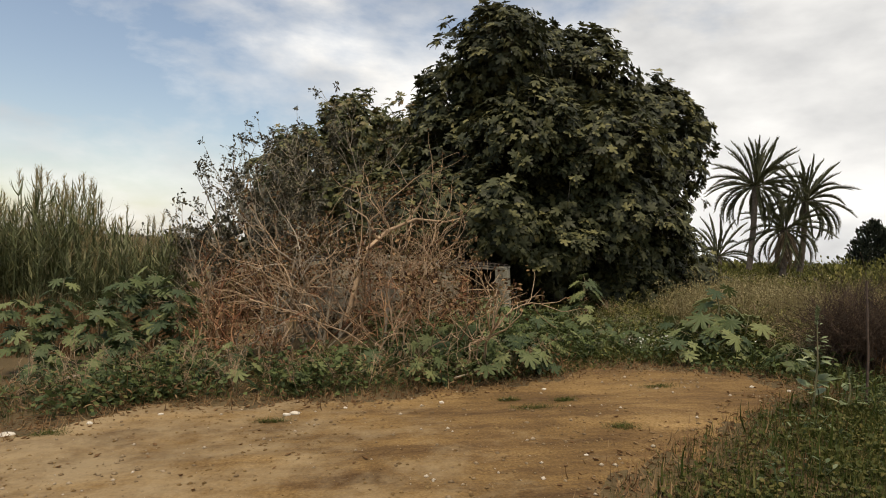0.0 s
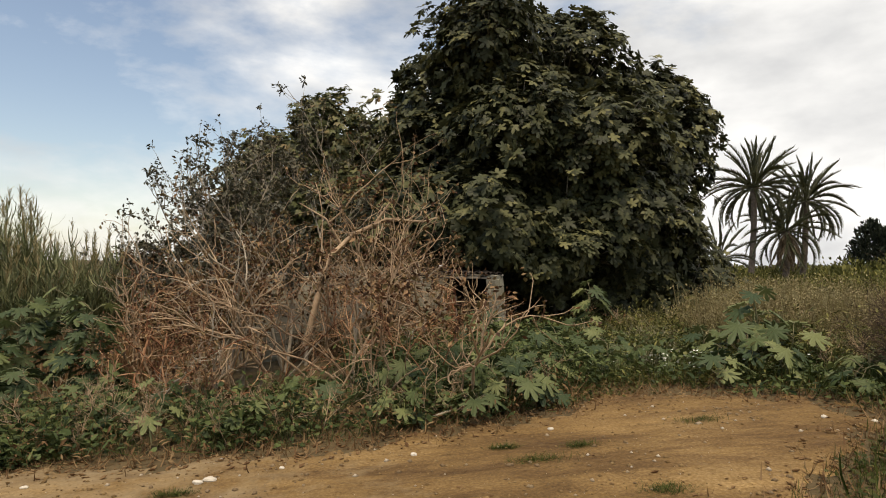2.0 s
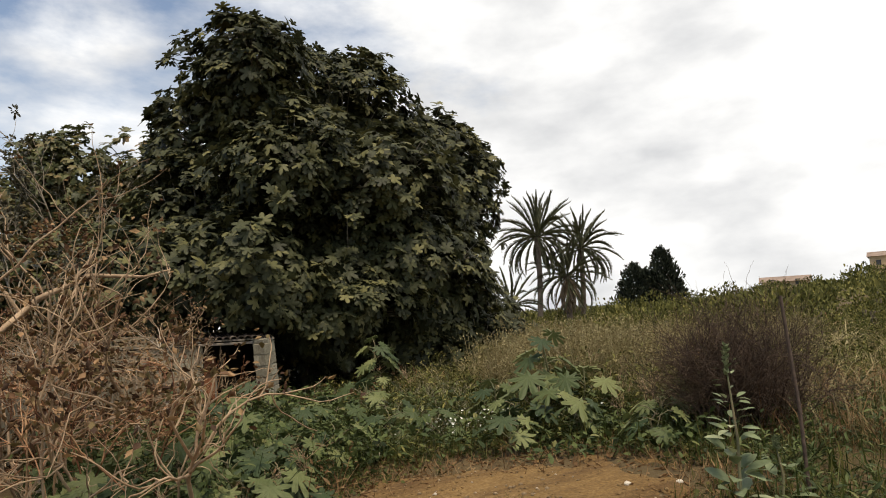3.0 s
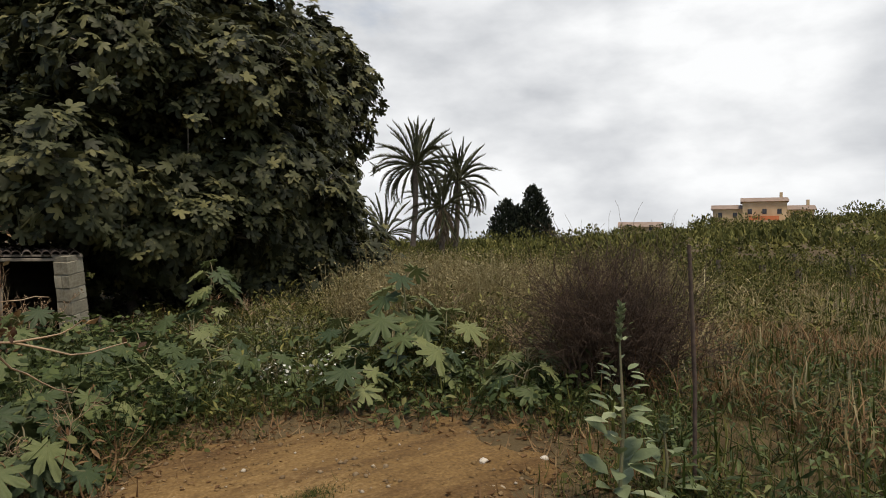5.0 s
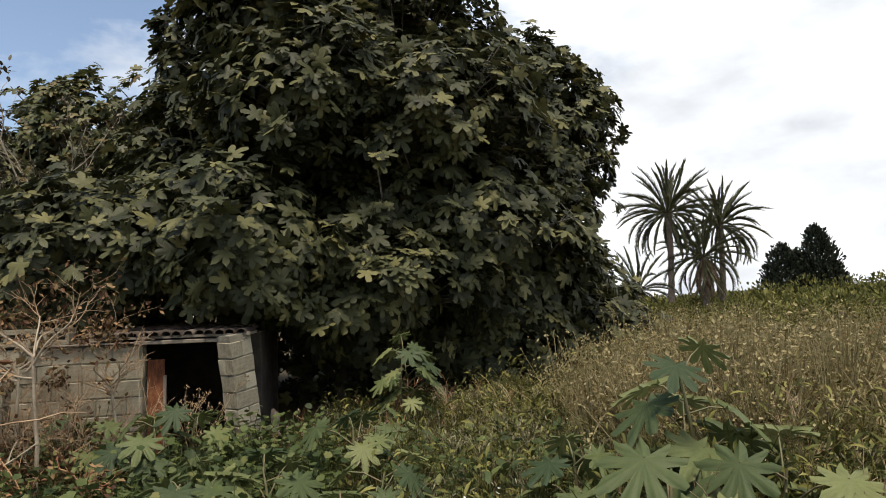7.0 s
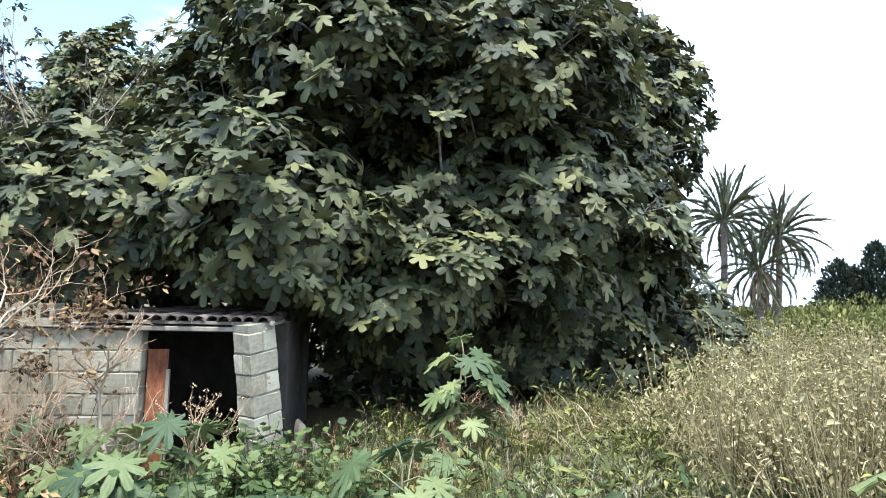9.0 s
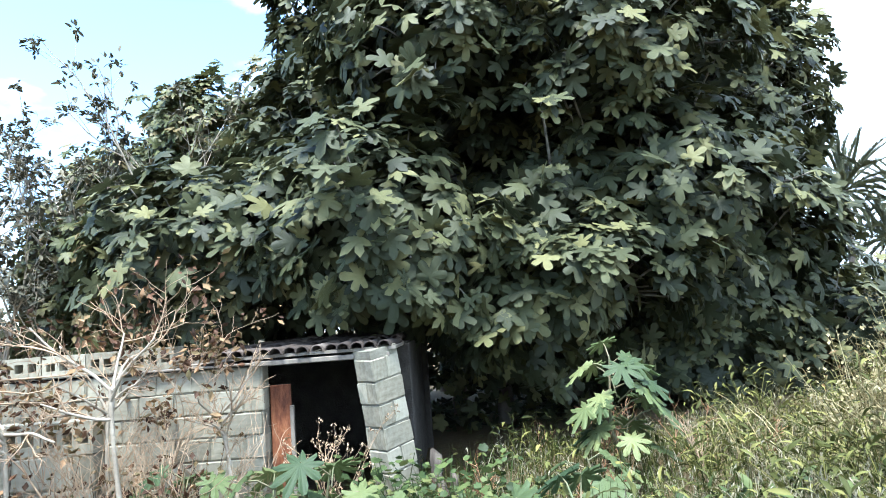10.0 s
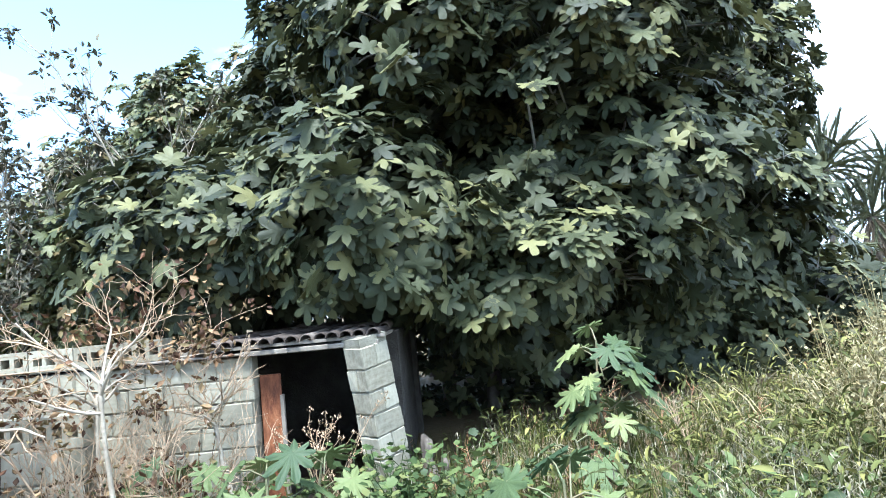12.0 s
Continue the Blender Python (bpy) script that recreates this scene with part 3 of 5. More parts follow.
def tile_mesh():
    """A half-round roof tile, one metre long along y."""
    v, f = [], []
    for r in (0.054, 0.044):
        for y, k in ((0.0, 1.0), (0.9, 0.85)):
            for i in range(9):
                a = math.pi * i / 8
                v.append((r * k * math.cos(a), y, r * k * math.sin(a)))
    for a, b, flip in ((0, 9, False), (18, 27, True)):
        for i in range(8):
            q = (a + i, a + i + 1, b + i + 1, b + i)
            f.append(q[::-1] if flip else q)
    for a, b in ((0, 18), (9, 27)):
        for i in range(8):
            f.append((a + i, b + i, b + i + 1, a + i + 1))
    return make_mesh("roof_tile", v, np.array(f).ravel(), np.full(len(f), 4), True)


part("roof", box(-2.5 + SX, WY + 0.2, 1.38, 0.40 + SX, WY + 2.65, 1.405, 0, "roof"), TIMBER, shed, "sagging plank roof under fallen leaves")
roof_deck = part("roof", box(0.42 + SX, WY - 0.05, 1.425, 2.05 + SX, WY + 2.65, 1.45, 0, "roof"), TIMBER, shed, "old roof of half-round clay tiles")
TILE_ME = tile_mesh()
TILE_ME.materials.append(TILE)
for row in range(3):
    for i in range(15):
        x = SX + 0.47 + i * 0.107
        t = new("roof_tile", TILE_ME)
        t.parent = roof_deck
        t.matrix_basis = pose(x + rng.normal(0, 0.006), WY - 0.08 + row * 0.85 + rng.normal(0, 0.02), 1.448 + row * 0.02, 1.5 + rng.normal(0, 1), 0, rng.normal(0, 1.5))
door = thing("door_leaf", 1.16 + SX, WY + 0.1, 0.13, "rusty orange sheet-metal door leaf standing half open", "door")
part("panel", box(0.99 + SX, WY + 0.12, 0.13, 1.16 + SX, WY + 0.135, 1.2, 0.003, "panel"), RUST, door)
part("stile", box(1.15 + SX, WY + 0.10, 0.13, 1.18 + SX, WY + 0.14, 1.03, 0.003, "stile"), TIMBER, door, "bleached timber edge strip")

# A fallen log and a lump of stone at the pier's foot.
stump = thing("tree_stump", 2.66, 13.6, 0.15, "grey weathered dead stump leaning beside the pier", "stump")
q = np.linspace(0, 1, 9)
for nm, x0, x1, y0, r0, top in (("trunk", 2.58, 2.46, 13.66, 0.055, 0.62), ("side_slab", 2.68, 2.60, 13.72, 0.04, 0.42)):
    log = Heap()
    log.tube(np.stack([x0 + (x1 - x0) * q + 0.02 * np.sin(9 * q), y0 + 0.05 * q, 0.08 + (top - 0.08) * q], 1), r0 * (1.15 - 0.35 * q + 0.12 * np.sin(17 * q)) * np.where(q > 0.97, 0.35, 1), 9)
    part(nm, log.mesh(nm, True), STUMP_WOOD, stump)


# ---------------------------------------------------------------- the fig tree
def crown_points(lobes, n, bump=0.16, low=None, gaps=-9.0):
    """Places and outward ways over the surface of overlapping lobes."""
    area = np.array([(b[3] * b[4] + b[4] * b[5] + b[3] * b[5]) for b in lobes])
    spots, ways = [], []
    for lobe, share in zip(lobes, area / area.sum()):
        c, r = np.array(lobe[:3]), np.array(lobe[3:])
        k = int(n * share)
        u = unit(rng.normal(0, 1, (k, 3)))
        lump = 1 + bump * (np.sin(5 * u[:, 0] + 2.3 * c[0]) * np.sin(4.3 * u[:, 1] + c[1]) + 0.7 * np.sin(6.1 * u[:, 2] + 3 * u[:, 0]))
        shell = rng.uniform(0.8, 1.03, k) * lump
        p = c + u * r * shell[:, None]
        keep = np.ones(k, bool)
        for other in lobes:
            if other is not lobe:
                q = (p - np.array(other[:3])) / np.array(other[3:])
                keep &= (q ** 2).sum(1) > 0.62
        clump = np.sin(2.3 * p[:, 0] + 1.1 * p[:, 2]) + np.sin(2.9 * p[:, 2] - 1.3 * p[:, 1] + 1) + np.sin(2.1 * p[:, 1] + 2.2 * p[:, 0] + 2) + 1.1 * np.sin(6.3 * p[:, 2] + 2) * np.sin(5.7 * p[:, 0] - 1) + rng.normal(0, 0.4, k)
        keep &= clump > gaps
        if low is not None:
            keep &= p[:, 2] > low(p[:, 0], p[:, 1])
        spots.append(p[keep])
        ways.append(unit(u / r)[keep])
    return np.concatenate(spots), np.concatenate(ways)


def rosettes(spots, ways, count, size, out_tilt=(45, 105), sag=0.45):
    """Leaves in whorls at the twig ends: along, up, place, size."""
    n = len(spots)
    k = rng.integers(count[0], count[1] + 1, n)
    idx = np.repeat(np.arange(n), k)
    m = len(idx)
    w = unit(ways[idx] + np.array([0, 0, 0.45]))
    ax = unit(np.cross(w, rng.normal(0, 1, (m, 3))))
    tilt = np.radians(rng.uniform(*out_tilt, m))[:, None]
    along = w * np.cos(tilt) + ax * np.sin(tilt) - np.array([0, 0, sag]) * rng.uniform(0.3, 1.6, m)[:, None]
    up = unit(w + np.array([0, 0, 0.8]) + rng.normal(0, 0.22, (m, 3)))
    s = rng.uniform(*size, m)
    place = spots[idx] + unit(along) * (0.22 * s)[:, None] + rng.normal(0, 0.03, (m, 3))
    return along, up, place, s


def fig_tree(name, x, y, lobes, tips_n, size, leaf_mat, trunks, label, singles=0, low=None, count=(6, 9), gaps=-0.1):
    tree = thing(name, x, y, float(ground_z(x, y)), label, "tree")
    spots, ways = crown_points(lobes, tips_n, 0.09, low=low, gaps=gaps)
    along, up, place, s = rosettes(spots, ways, count, size)
    turns = leaf_turns(along, up, s)
    pick = np.zeros(len(place), bool)
    if singles:
        front = (place[:, 1] < 14.4) & (place[:, 2] < 4.4) & (place[:, 0] > 1.2) & (place[:, 0] < 6.2)
        cand = np.flatnonzero(front)
        pick[rng.permutation(cand)[:singles]] = True
    h = Heap()
    half = rng.random(len(place)) < 0.5
    h.copies(FIG, turns[half & ~pick], place[half & ~pick])
    h.copies(FIG_FLAT, turns[~half & ~pick], place[~half & ~pick])
    inner, iw = crown_points([(*b[:3], b[3] * 0.74, b[4] * 0.74, b[5] * 0.74) for b in lobes], tips_n // 2, low=low)
    a2, u2, p2, s2 = rosettes(inner, iw, (4, 6), size)
    h.copies(FIG_FLAT, leaf_turns(a2, u2, s2), p2)
    core, cw = crown_points([(*b[:3], b[3] * 0.52, b[4] * 0.52, b[5] * 0.52) for b in lobes], tips_n // 5, low=low)
    a3, u3, p3, s3 = rosettes(core, cw, (3, 5), (size[1], size[1] * 1.3))
    h.copies(FIG_FLAT, leaf_turns(a3, u3, s3), p3)
    part("crown", h.mesh("crown"), leaf_mat, tree, kind="stuff")
    if singles:
        me = make_mesh("leaf", FIG[0], FIG[1].ravel(), np.full(len(FIG[1]), 3))
        me.materials.append(FIG_LEAF_ONE)
        back = tree.matrix_basis.inverted()
        for i in np.flatnonzero(pick):
            ob = new("leaf", me)
            ob.parent = tree
            ob.matrix_parent_inverse = back
            ob.matrix_basis = as_matrix(turns[i], place[i])
    high = spots[spots[:, 2] > 3.2]
    for tx, ty, tr in trunks:
        base = np.array([tx, ty, float(ground_z(tx, ty)) - 0.1])
        c = np.array(lobes[rng.integers(0, len(lobes))][:3])
        th = Heap()
        mid = base + (c - base) * 0.35 + rng.normal(0, 0.15, 3)
        pts = np.array([base, base + (mid - base) * 0.5 + rng.normal(0, 0.06, 3), mid])
        th.tube(pts, (tr, tr * 0.85, tr * 0.7), 8)
        part("trunk", th.mesh("trunk", True), FIG_BARK, tree)
        for k in range(4):
            to = mid + (high[rng.integers(0, len(high))] - mid) * 0.6
            lim = Heap()
            bend = mid + (to - mid) * 0.5 + rng.normal(0, 0.3, 3) + np.array([0, 0, 0.2])
            lim.tube([mid, mid + (bend - mid) * 0.5 + rng.normal(0, 0.1, 3), bend, bend + (to - bend) * 0.6 + rng.normal(0, 0.1, 3), to], np.array((0.6, 0.5, 0.36, 0.22, 0.1)) * tr, 6)
            part("limb", lim.mesh("limb", True), FIG_BARK, tree)
    tw = Heap()
    for i in rng.permutation(len(spots))[:len(spots) // 3]:
        p, w = spots[i], ways[i]
        tw.tube([p - w * 0.9 - np.array([0, 0, 0.35]), p - w * 0.4 - np.array([0, 0, 0.1]), p], (0.016, 0.012, 0.008), 4)
    part("twig_tangle", tw.mesh("twig_tangle", True), FIG_BARK, tree, kind="stuff")
    return tree


MAIN = [(2.78, 18.2, 5.6, 2.9, 2.25, 3.3), (5.8, 19.0, 4.7, 3.0, 2.75, 2.95), (4.3, 17.3, 3.0, 2.8, 2.9, 2.4), (2.2, 16.75, 6.9, 1.25, 2.05, 1.4),
        (4.55, 18.45, 6.65, 2.15, 2.25, 1.85), (7.8, 19.3, 2.0, 1.6, 1.65, 1.8), (1.3, 17.05, 3.75, 2.05, 1.3, 1.7), (7.55, 19.65, 5.65, 2.1, 1.85, 1.6),
        (3.4, 16.5, 3.7, 1.6, 1.3, 1.6), (0.95, 16.3, 2.9, 1.2, 1.2, 1.4), (5.3, 18.4, 2.2, 2.5, 2.4, 2.2), (5.8, 16.8, 1.6, 1.5, 1.0, 1.4),
        (7.45, 17.2, 1.1, 1.3, 1.2, 1.1), (6.6, 19.3, 6.3, 1.65, 1.45, 1.35), (2.1, 14.95, 2.75, 1.45, 1.5, 1.2), (3.7, 15.35, 2.0, 1.4, 1.3, 1.05),
        (4.9, 16.0, 3.3, 1.8, 1.6, 1.75), (0.5, 15.2, 2.6, 1.5, 1.3, 1.1), (6.25, 16.75, 2.35, 1.5, 1.25, 1.8),
        (2.8, 15.3, 4.8, 1.45, 1.5, 1.2), (4.5, 15.5, 4.7, 1.6, 1.5, 1.2)]


def fig_low(x, y):
    """The crown's underside: over the shed's roof, then close to the ground."""
    return np.where((x < 2.7) & (y < 16.6), 1.60, np.where(y < 15.6, 1.05 + 0.2 * np.sin(3 * x), np.where((x < 4.8) & (y < 16.6), 0.75, 0.25)))


fig_tree("fig_tree", 3.9, 16.6, MAIN, 9600, (0.16, 0.32), FIG_LEAF, ((3.6, 17.6, 0.2), (4.5, 17.2, 0.17), (5.3, 18.0, 0.18)),
         "large dense dark green fig tree with broad lobed leaves", singles=290, low=fig_low)
fig_tree("fig_tree", -1.2, 19.6, [(-1.5, 20.0, 5.1, 1.7, 1.2, 1.6), (-2.9, 20.1, 4.4, 1.45, 1.2, 1.5), (-3.9, 20.0, 3.2, 1.2, 1.1, 1.5), (0.3, 19.6, 4.9, 1.5, 1.3, 1.7), (-1.5, 19.6, 3.0, 2.6, 1.2, 1.7),
                                  (-0.7, 16.6, 2.5, 1.3, 0.9, 1.2), (-2.0, 17.2, 2.4, 1.3, 0.9, 1.3)], 2400, (0.16, 0.27),
         FIG_OLD, ((-1.5, 19.5, 0.13), (-0.6, 19.4, 0.1)), "fig tree with small olive-green and browning leaves behind the shed", low=lambda x, y: np.where(y < 16.5, 1.6, 1.0), count=(5, 8), gaps=-0.3)


# ---------------------------------------------------------------- shrubs
def sparse_shrub(x, y, height, reach, label, stems=6, lean=(0, 0), leaves=(5, 9)):
    """Forking pale stems that end in small tight clusters of dark leaves."""
    z = float(ground_z(x, y))
    ob = thing("shrub", x, y, z, label, "shrub")
    out, tips = [], []
    for k in range(stems):
        d = np.array([rng.normal(lean[0], reach), rng.normal(lean[1], reach * 0.6), 1.0])
        grow(out, tips, (x + rng.normal(0, 0.25), y + rng.normal(0, 0.2), z - 0.05), d, height * rng.uniform(0.55, 0.72), 0.034, 3, 0.14, 0.09, (3, 4), 0.5, 36, 0.4)
    part("branch_tangle", branches_mesh("branch_tangle", out), TWIG_PALE, ob, kind="stuff")
    spots, ways = np.array([t[0] for t in tips]), np.array([t[1] for t in tips])
    keep = spots[:, 2] > z + height * 0.3
    along, up, place, s = rosettes(spots[keep], ways[keep], leaves, (0.06, 0.13), (20, 120), 0.5)
    h = Heap()
    h.copies(OVAL, leaf_turns(along, up, s), place)
    h.copies(CRUMPLE, leaf_turns(along[::2] + rng.normal(0, 0.5, along[::2].shape), up[::2], s[::2] * 0.8), place[::2])
    part("leaves", h.mesh("leaves"), DARK_LEAF, ob, kind="stuff")
    return ob


TALL = "tall sparse shrub with pale branches and clusters of small dark leaves"
OPEN = "open shrub with bare pale twigs and few dark leaves"
sparse_shrub(-2.3, 17.2, 5.2, 0.22, TALL, 9, leaves=(6, 11))
sparse_shrub(-3.5, 16.6, 4.6, 0.18, TALL, 6, leaves=(4, 8))
sparse_shrub(-4.3, 15.6, 3.3, 0.22, OPEN, 5, leaves=(3, 6))
sparse_shrub(-5.0, 16.0, 2.8, 0.2, OPEN, 4, leaves=(3, 6))
sparse_shrub(-1.6, 11.9, 3.1, 0.14, TALL, 4)
sparse_shrub(-2.5, 12.4, 2.7, 0.18, OPEN, 4, leaves=(3, 6))



def withered_shrub(x, y, height, wide, n=150, stems=4, limbs=5, lean=0.0, thick=1.0):
    """A tall half-dead shrub: reddish twigs, forking tan limbs and clumps of curled brown leaves."""
    z = float(ground_z(x, y))
    ob = thing("withered_shrub", x, y, z, "tall half-dead shrub with curled reddish-brown leaves and tan limbs", "shrub", "withered shrubs before the shed")
    girth = min(1.0, wide / 0.55)
    out, tips = [], []
    for k in range(stems):
        d = np.array([rng.normal(lean, 0.35 * girth), rng.normal(0, 0.2 * girth), 1.0])
        grow(out, tips, (x + rng.normal(0, 0.25 * girth), y + rng.normal(0, 0.2 * girth), z - 0.05), d, height * rng.uniform(0.5, 0.66), 0.013 * thick, 3, 0.2, 0.03, (3, 4), 0.52, 28 + 22 * girth, 0.5, 5, 0.62)
    part("twig_tangle", branches_mesh("twig_tangle", out, 3), TWIG_RED if thick > 0.9 else TWIG_TAN, ob, kind="stuff")
    for k in range(limbs):
        w = []
        d = np.array([rng.normal(lean, 0.35 * girth), rng.normal(-0.12, 0.15), 1.0])
        grow(w, tips, (x + rng.normal(0, 0.3), y - 0.3 + rng.normal(0, 0.12), z - 0.05), d, height * rng.uniform(0.55, 0.8), rng.uniform(0.012, 0.024) * thick, 2, 0.22, 0.03, (3, 5), 0.58, 32 + 24 * girth, 0.42, 6, 0.6)
        part("limb", branches_mesh("limb", w, 6), TWIG_TAN if k % 3 or x > -1.2 else TWIG_PALE, ob)
    u = unit(rng.normal(0, 1, (n, 3))) * (rng.random(n) ** 0.4)[:, None]
    spots = np.array([x, y, z + height * 0.72]) + u * np.array([wide, wide * 0.7, height * 0.26])
    keep = np.sin(6 * spots[:, 0]) + np.sin(7 * spots[:, 2] + 1) + rng.normal(0, 0.8, n) > 0.2
    ends = np.array([t[0] for t in tips])
    spots = np.concatenate([spots[keep], ends[ends[:, 2] > z + height * 0.45]])
    along, up, place, s = rosettes(spots, unit(rng.normal(0, 1, spots.shape)), (2, 4), (0.03, 0.085), (10, 150), 0.6)
    h = Heap()
    h.copies(CRUMPLE, leaf_turns(along, up, s), place)
    part("withered_leaves", h.mesh("withered_leaves"), DEAD_LEAF, ob, kind="stuff")
    return ob


for x, y, hgt, wide, lean in ((-2.6, 10.7, 1.6, 0.6, 0), (-2.0, 11.0, 2.1, 0.6, 0), (-1.55, 11.0, 2.6, 0.55, 0.05), (-0.4, 10.9, 3.2, 0.5, -0.2), (-0.25, 10.4, 3.0, 0.4, -0.2)):
    withered_shrub(x, y, hgt, wide, 300, 4 if x < -1 else 2, 5, lean)
for x, y, hgt, wide in ((0.0, 9.4, 2.3, 0.35), (0.4, 9.0, 2.0, 0.3), (0.85, 8.65, 1.85, 0.25)):
    withered_shrub(x, y, hgt, wide, 90, 2, 2, -0.05, 0.95)
withered_shrub(0.35, 13.2, 2.2, 0.4, 40, 2, 1, -0.1, 0.4)
withered_shrub(-0.3, 13.1, 2.1, 0.5, 50, 3, 1, 0.0, 0.4)


def dead_shrub(x, y, height, stems, wide, pale=1, label="tangled dead shrub with reddish-brown twigs and withered leaves"):
    z = float(ground_z(x, y))
    ob = thing("dead_shrub", x, y, z, label, "shrub", "dead shrubs before the shed")
    out, tips, white = [], [], []
    for k in range(stems):
        d = np.array([rng.normal(0, wide), rng.normal(-0.1, wide * 0.7), 1.0])
        grow(out, tips, (x + rng.normal(0, 0.35), y + rng.normal(0, 0.3), z - 0.05), d, height * rng.uniform(0.5, 0.8), 0.022, 3, 0.2, 0.03, (3, 4), 0.58, 50, 0.25)
    part("twig_tangle", branches_mesh("twig_tangle", out, 3), TWIG_RED, ob, kind="stuff")
    for k in range(pale):
        w = []
        d = np.array([rng.normal(0, wide * 0.8), rng.normal(-0.1, 0.2), 1.0])
        grow(w, [], (x + rng.normal(0, 0.3), y + rng.normal(-0.1, 0.2), z - 0.05), d, height * rng.uniform(0.55, 0.8), 0.02, 2, 0.2, 0.03, (3, 4), 0.55, 46, 0.35)
        part("bleached_stem", branches_mesh("bleached_stem", w, 5), TWIG_TAN if k else TWIG_PALE, ob)
    spots, ways = np.array([t[0] for t in tips]), np.array([t[1] for t in tips])
    along, up, place, s = rosettes(spots, ways, (1, 3), (0.03, 0.075), (10, 150), 0.6)
    h = Heap()
    h.copies(CRUMPLE, leaf_turns(along, up, s), place)
    part("withered_leaves", h.mesh("withered_leaves"), DEAD_LEAF, ob, kind="stuff")
    return ob


for x, y, hgt, n, pl in ((-3.3, 10.8, 1.7, 4, 3), (-2.7, 9.9, 1.9, 5, 4), (-2.2, 9.4, 1.3, 3, 2)):
    dead_shrub(x, y, hgt, n, 0.5, pl)
dead_shrub(0.9, 11.75, 0.85, 3, 0.35, 1, "small tangled dead shrub with dark withered leaves before the shed")
dead_shrub(0.35, 12.0, 0.9, 3, 0.35, 1, "small tangled dead shrub with dark withered leaves before the shed")


def pale_shrub(x, y, trunk, crown, lean, stems, label):
    """Bleached bare stems that fork at the top into a flat spray of pale twigs."""
    z = float(ground_z(x, y))
    ob = thing("bare_shrub", x, y, z, label, "shrub")
    for k in range(stems):
        base = np.array([x + rng.normal(0, 0.05), y + rng.normal(0, 0.05), z - 0.05])
        top = base + np.array([lean + rng.normal(0, 0.06), rng.normal(0, 0.05), trunk * rng.uniform(0.9, 1.05)])
        mid = (base + top) / 2 + rng.normal(0, 0.035, 3)
        h = Heap()
        h.tube([base, (base + mid) / 2 + rng.normal(0, 0.012, 3), mid, (mid + top) / 2 + rng.normal(0, 0.015, 3), top], (0.021, 0.018, 0.017, 0.013, 0.012), 7)
        part("stem", h.mesh("stem", True), TWIG_PALE, ob)
        w = []
        for i in range(5):
            a = rng.uniform(0, 2 * math.pi)
            grow(w, [], mid + (top - mid) * rng.uniform(0.75, 1.0), (math.cos(a) * 1.1, math.sin(a) * 0.5, rng.uniform(0.15, 1.0)), crown * rng.uniform(0.6, 1.0), 0.012, 2, 0.15, 0.03, (3, 5), 0.6, 42, 0.25, 5, 0.5)
        part("fork", branches_mesh("fork", [b for b in w if b[1][0] > 0.006], 5), TWIG_PALE, ob)
        part("twig_tangle", branches_mesh("twig_tangle", [b for b in w if b[1][0] <= 0.006], 3), TWIG_TAN, ob, kind="stuff")
    return ob


WALL_SHRUB = "bare bleached shrub leaning against the block wall"
pale_shrub(0.72, 12.35, 1.35, 0.62, -0.02, 1, "bare shrub with a bleached trunk and spreading twigs before the shed")
pale_shrub(1.18, 13.2, 1.1, 0.4, -0.2, 2, WALL_SHRUB)
pale_shrub(0.3, 13.1, 1.2, 0.5, 0.05, 1, WALL_SHRUB)
pale_shrub(0.1, 12.3, 1.3, 0.55, -0.1, 1, "bare shrub of bleached forking stems before the shed")
pale_shrub(-0.35, 10.3, 1.5, 0.42, -0.05, 2, "bare shrub of bleached forking stems beside the track")
# A long dead bough lies across the withered shrubs.
bough = Heap()
bough.tube([(-1.0, 10.35, 0.5), (-0.85, 10.3, 1.15), (-0.7, 10.3, 1.7), (-0.4, 10.3, 2.0), (0.05, 10.3, 2.22), (0.55, 10.35, 2.2), (0.8, 10.4, 2.28)], (0.045, 0.042, 0.036, 0.032, 0.025, 0.016, 0.008), 7)
bough.tube([(-0.1, 10.3, 2.16), (0.1, 10.25, 2.45), (0.2, 10.2, 2.75)], (0.02, 0.014, 0.007), 6)
bough.tube([(-0.55, 10.3, 1.86), (-0.75, 10.2, 2.2), (-1.1, 10.15, 2.4)], (0.02, 0.015, 0.007), 6)
single("dead_bough", bough.mesh("dead_bough", True), TWIG_TAN, "long forked tan dead bough in the withered shrubs", "branch")
umbel = thing("dry_weed", 1.72, 13.5, 0.12, "dry branching weed with seed umbels in the doorway", "weed")
out, tips = [], []
for k in range(4):
    grow(out, tips, (1.72 + rng.normal(0, 0.05), 13.5 + rng.normal(0, 0.04), 0.1), (rng.normal(0, 0.25), rng.normal(0, 0.2), 1.0), 0.6, 0.008, 2, 0.12, 0.05, (3, 5), 0.5, 40, 0.35)
part("stem", branches_mesh("stem", out, 4), TWIG_TAN, umbel)
h = Heap()
ts = np.repeat(np.array([t[0] for t in tips]), 6, axis=0)
h.copies(CRUMPLE, leaf_turns(random_ways(len(ts), 20, 80), np.tile(UP, (len(ts), 1)), np.full(len(ts), 0.022)), ts + rng.normal(0, 0.012, ts.shape))
part("seed_mass", h.mesh("seed_mass"), TWIG_TAN, umbel, kind="stuff")

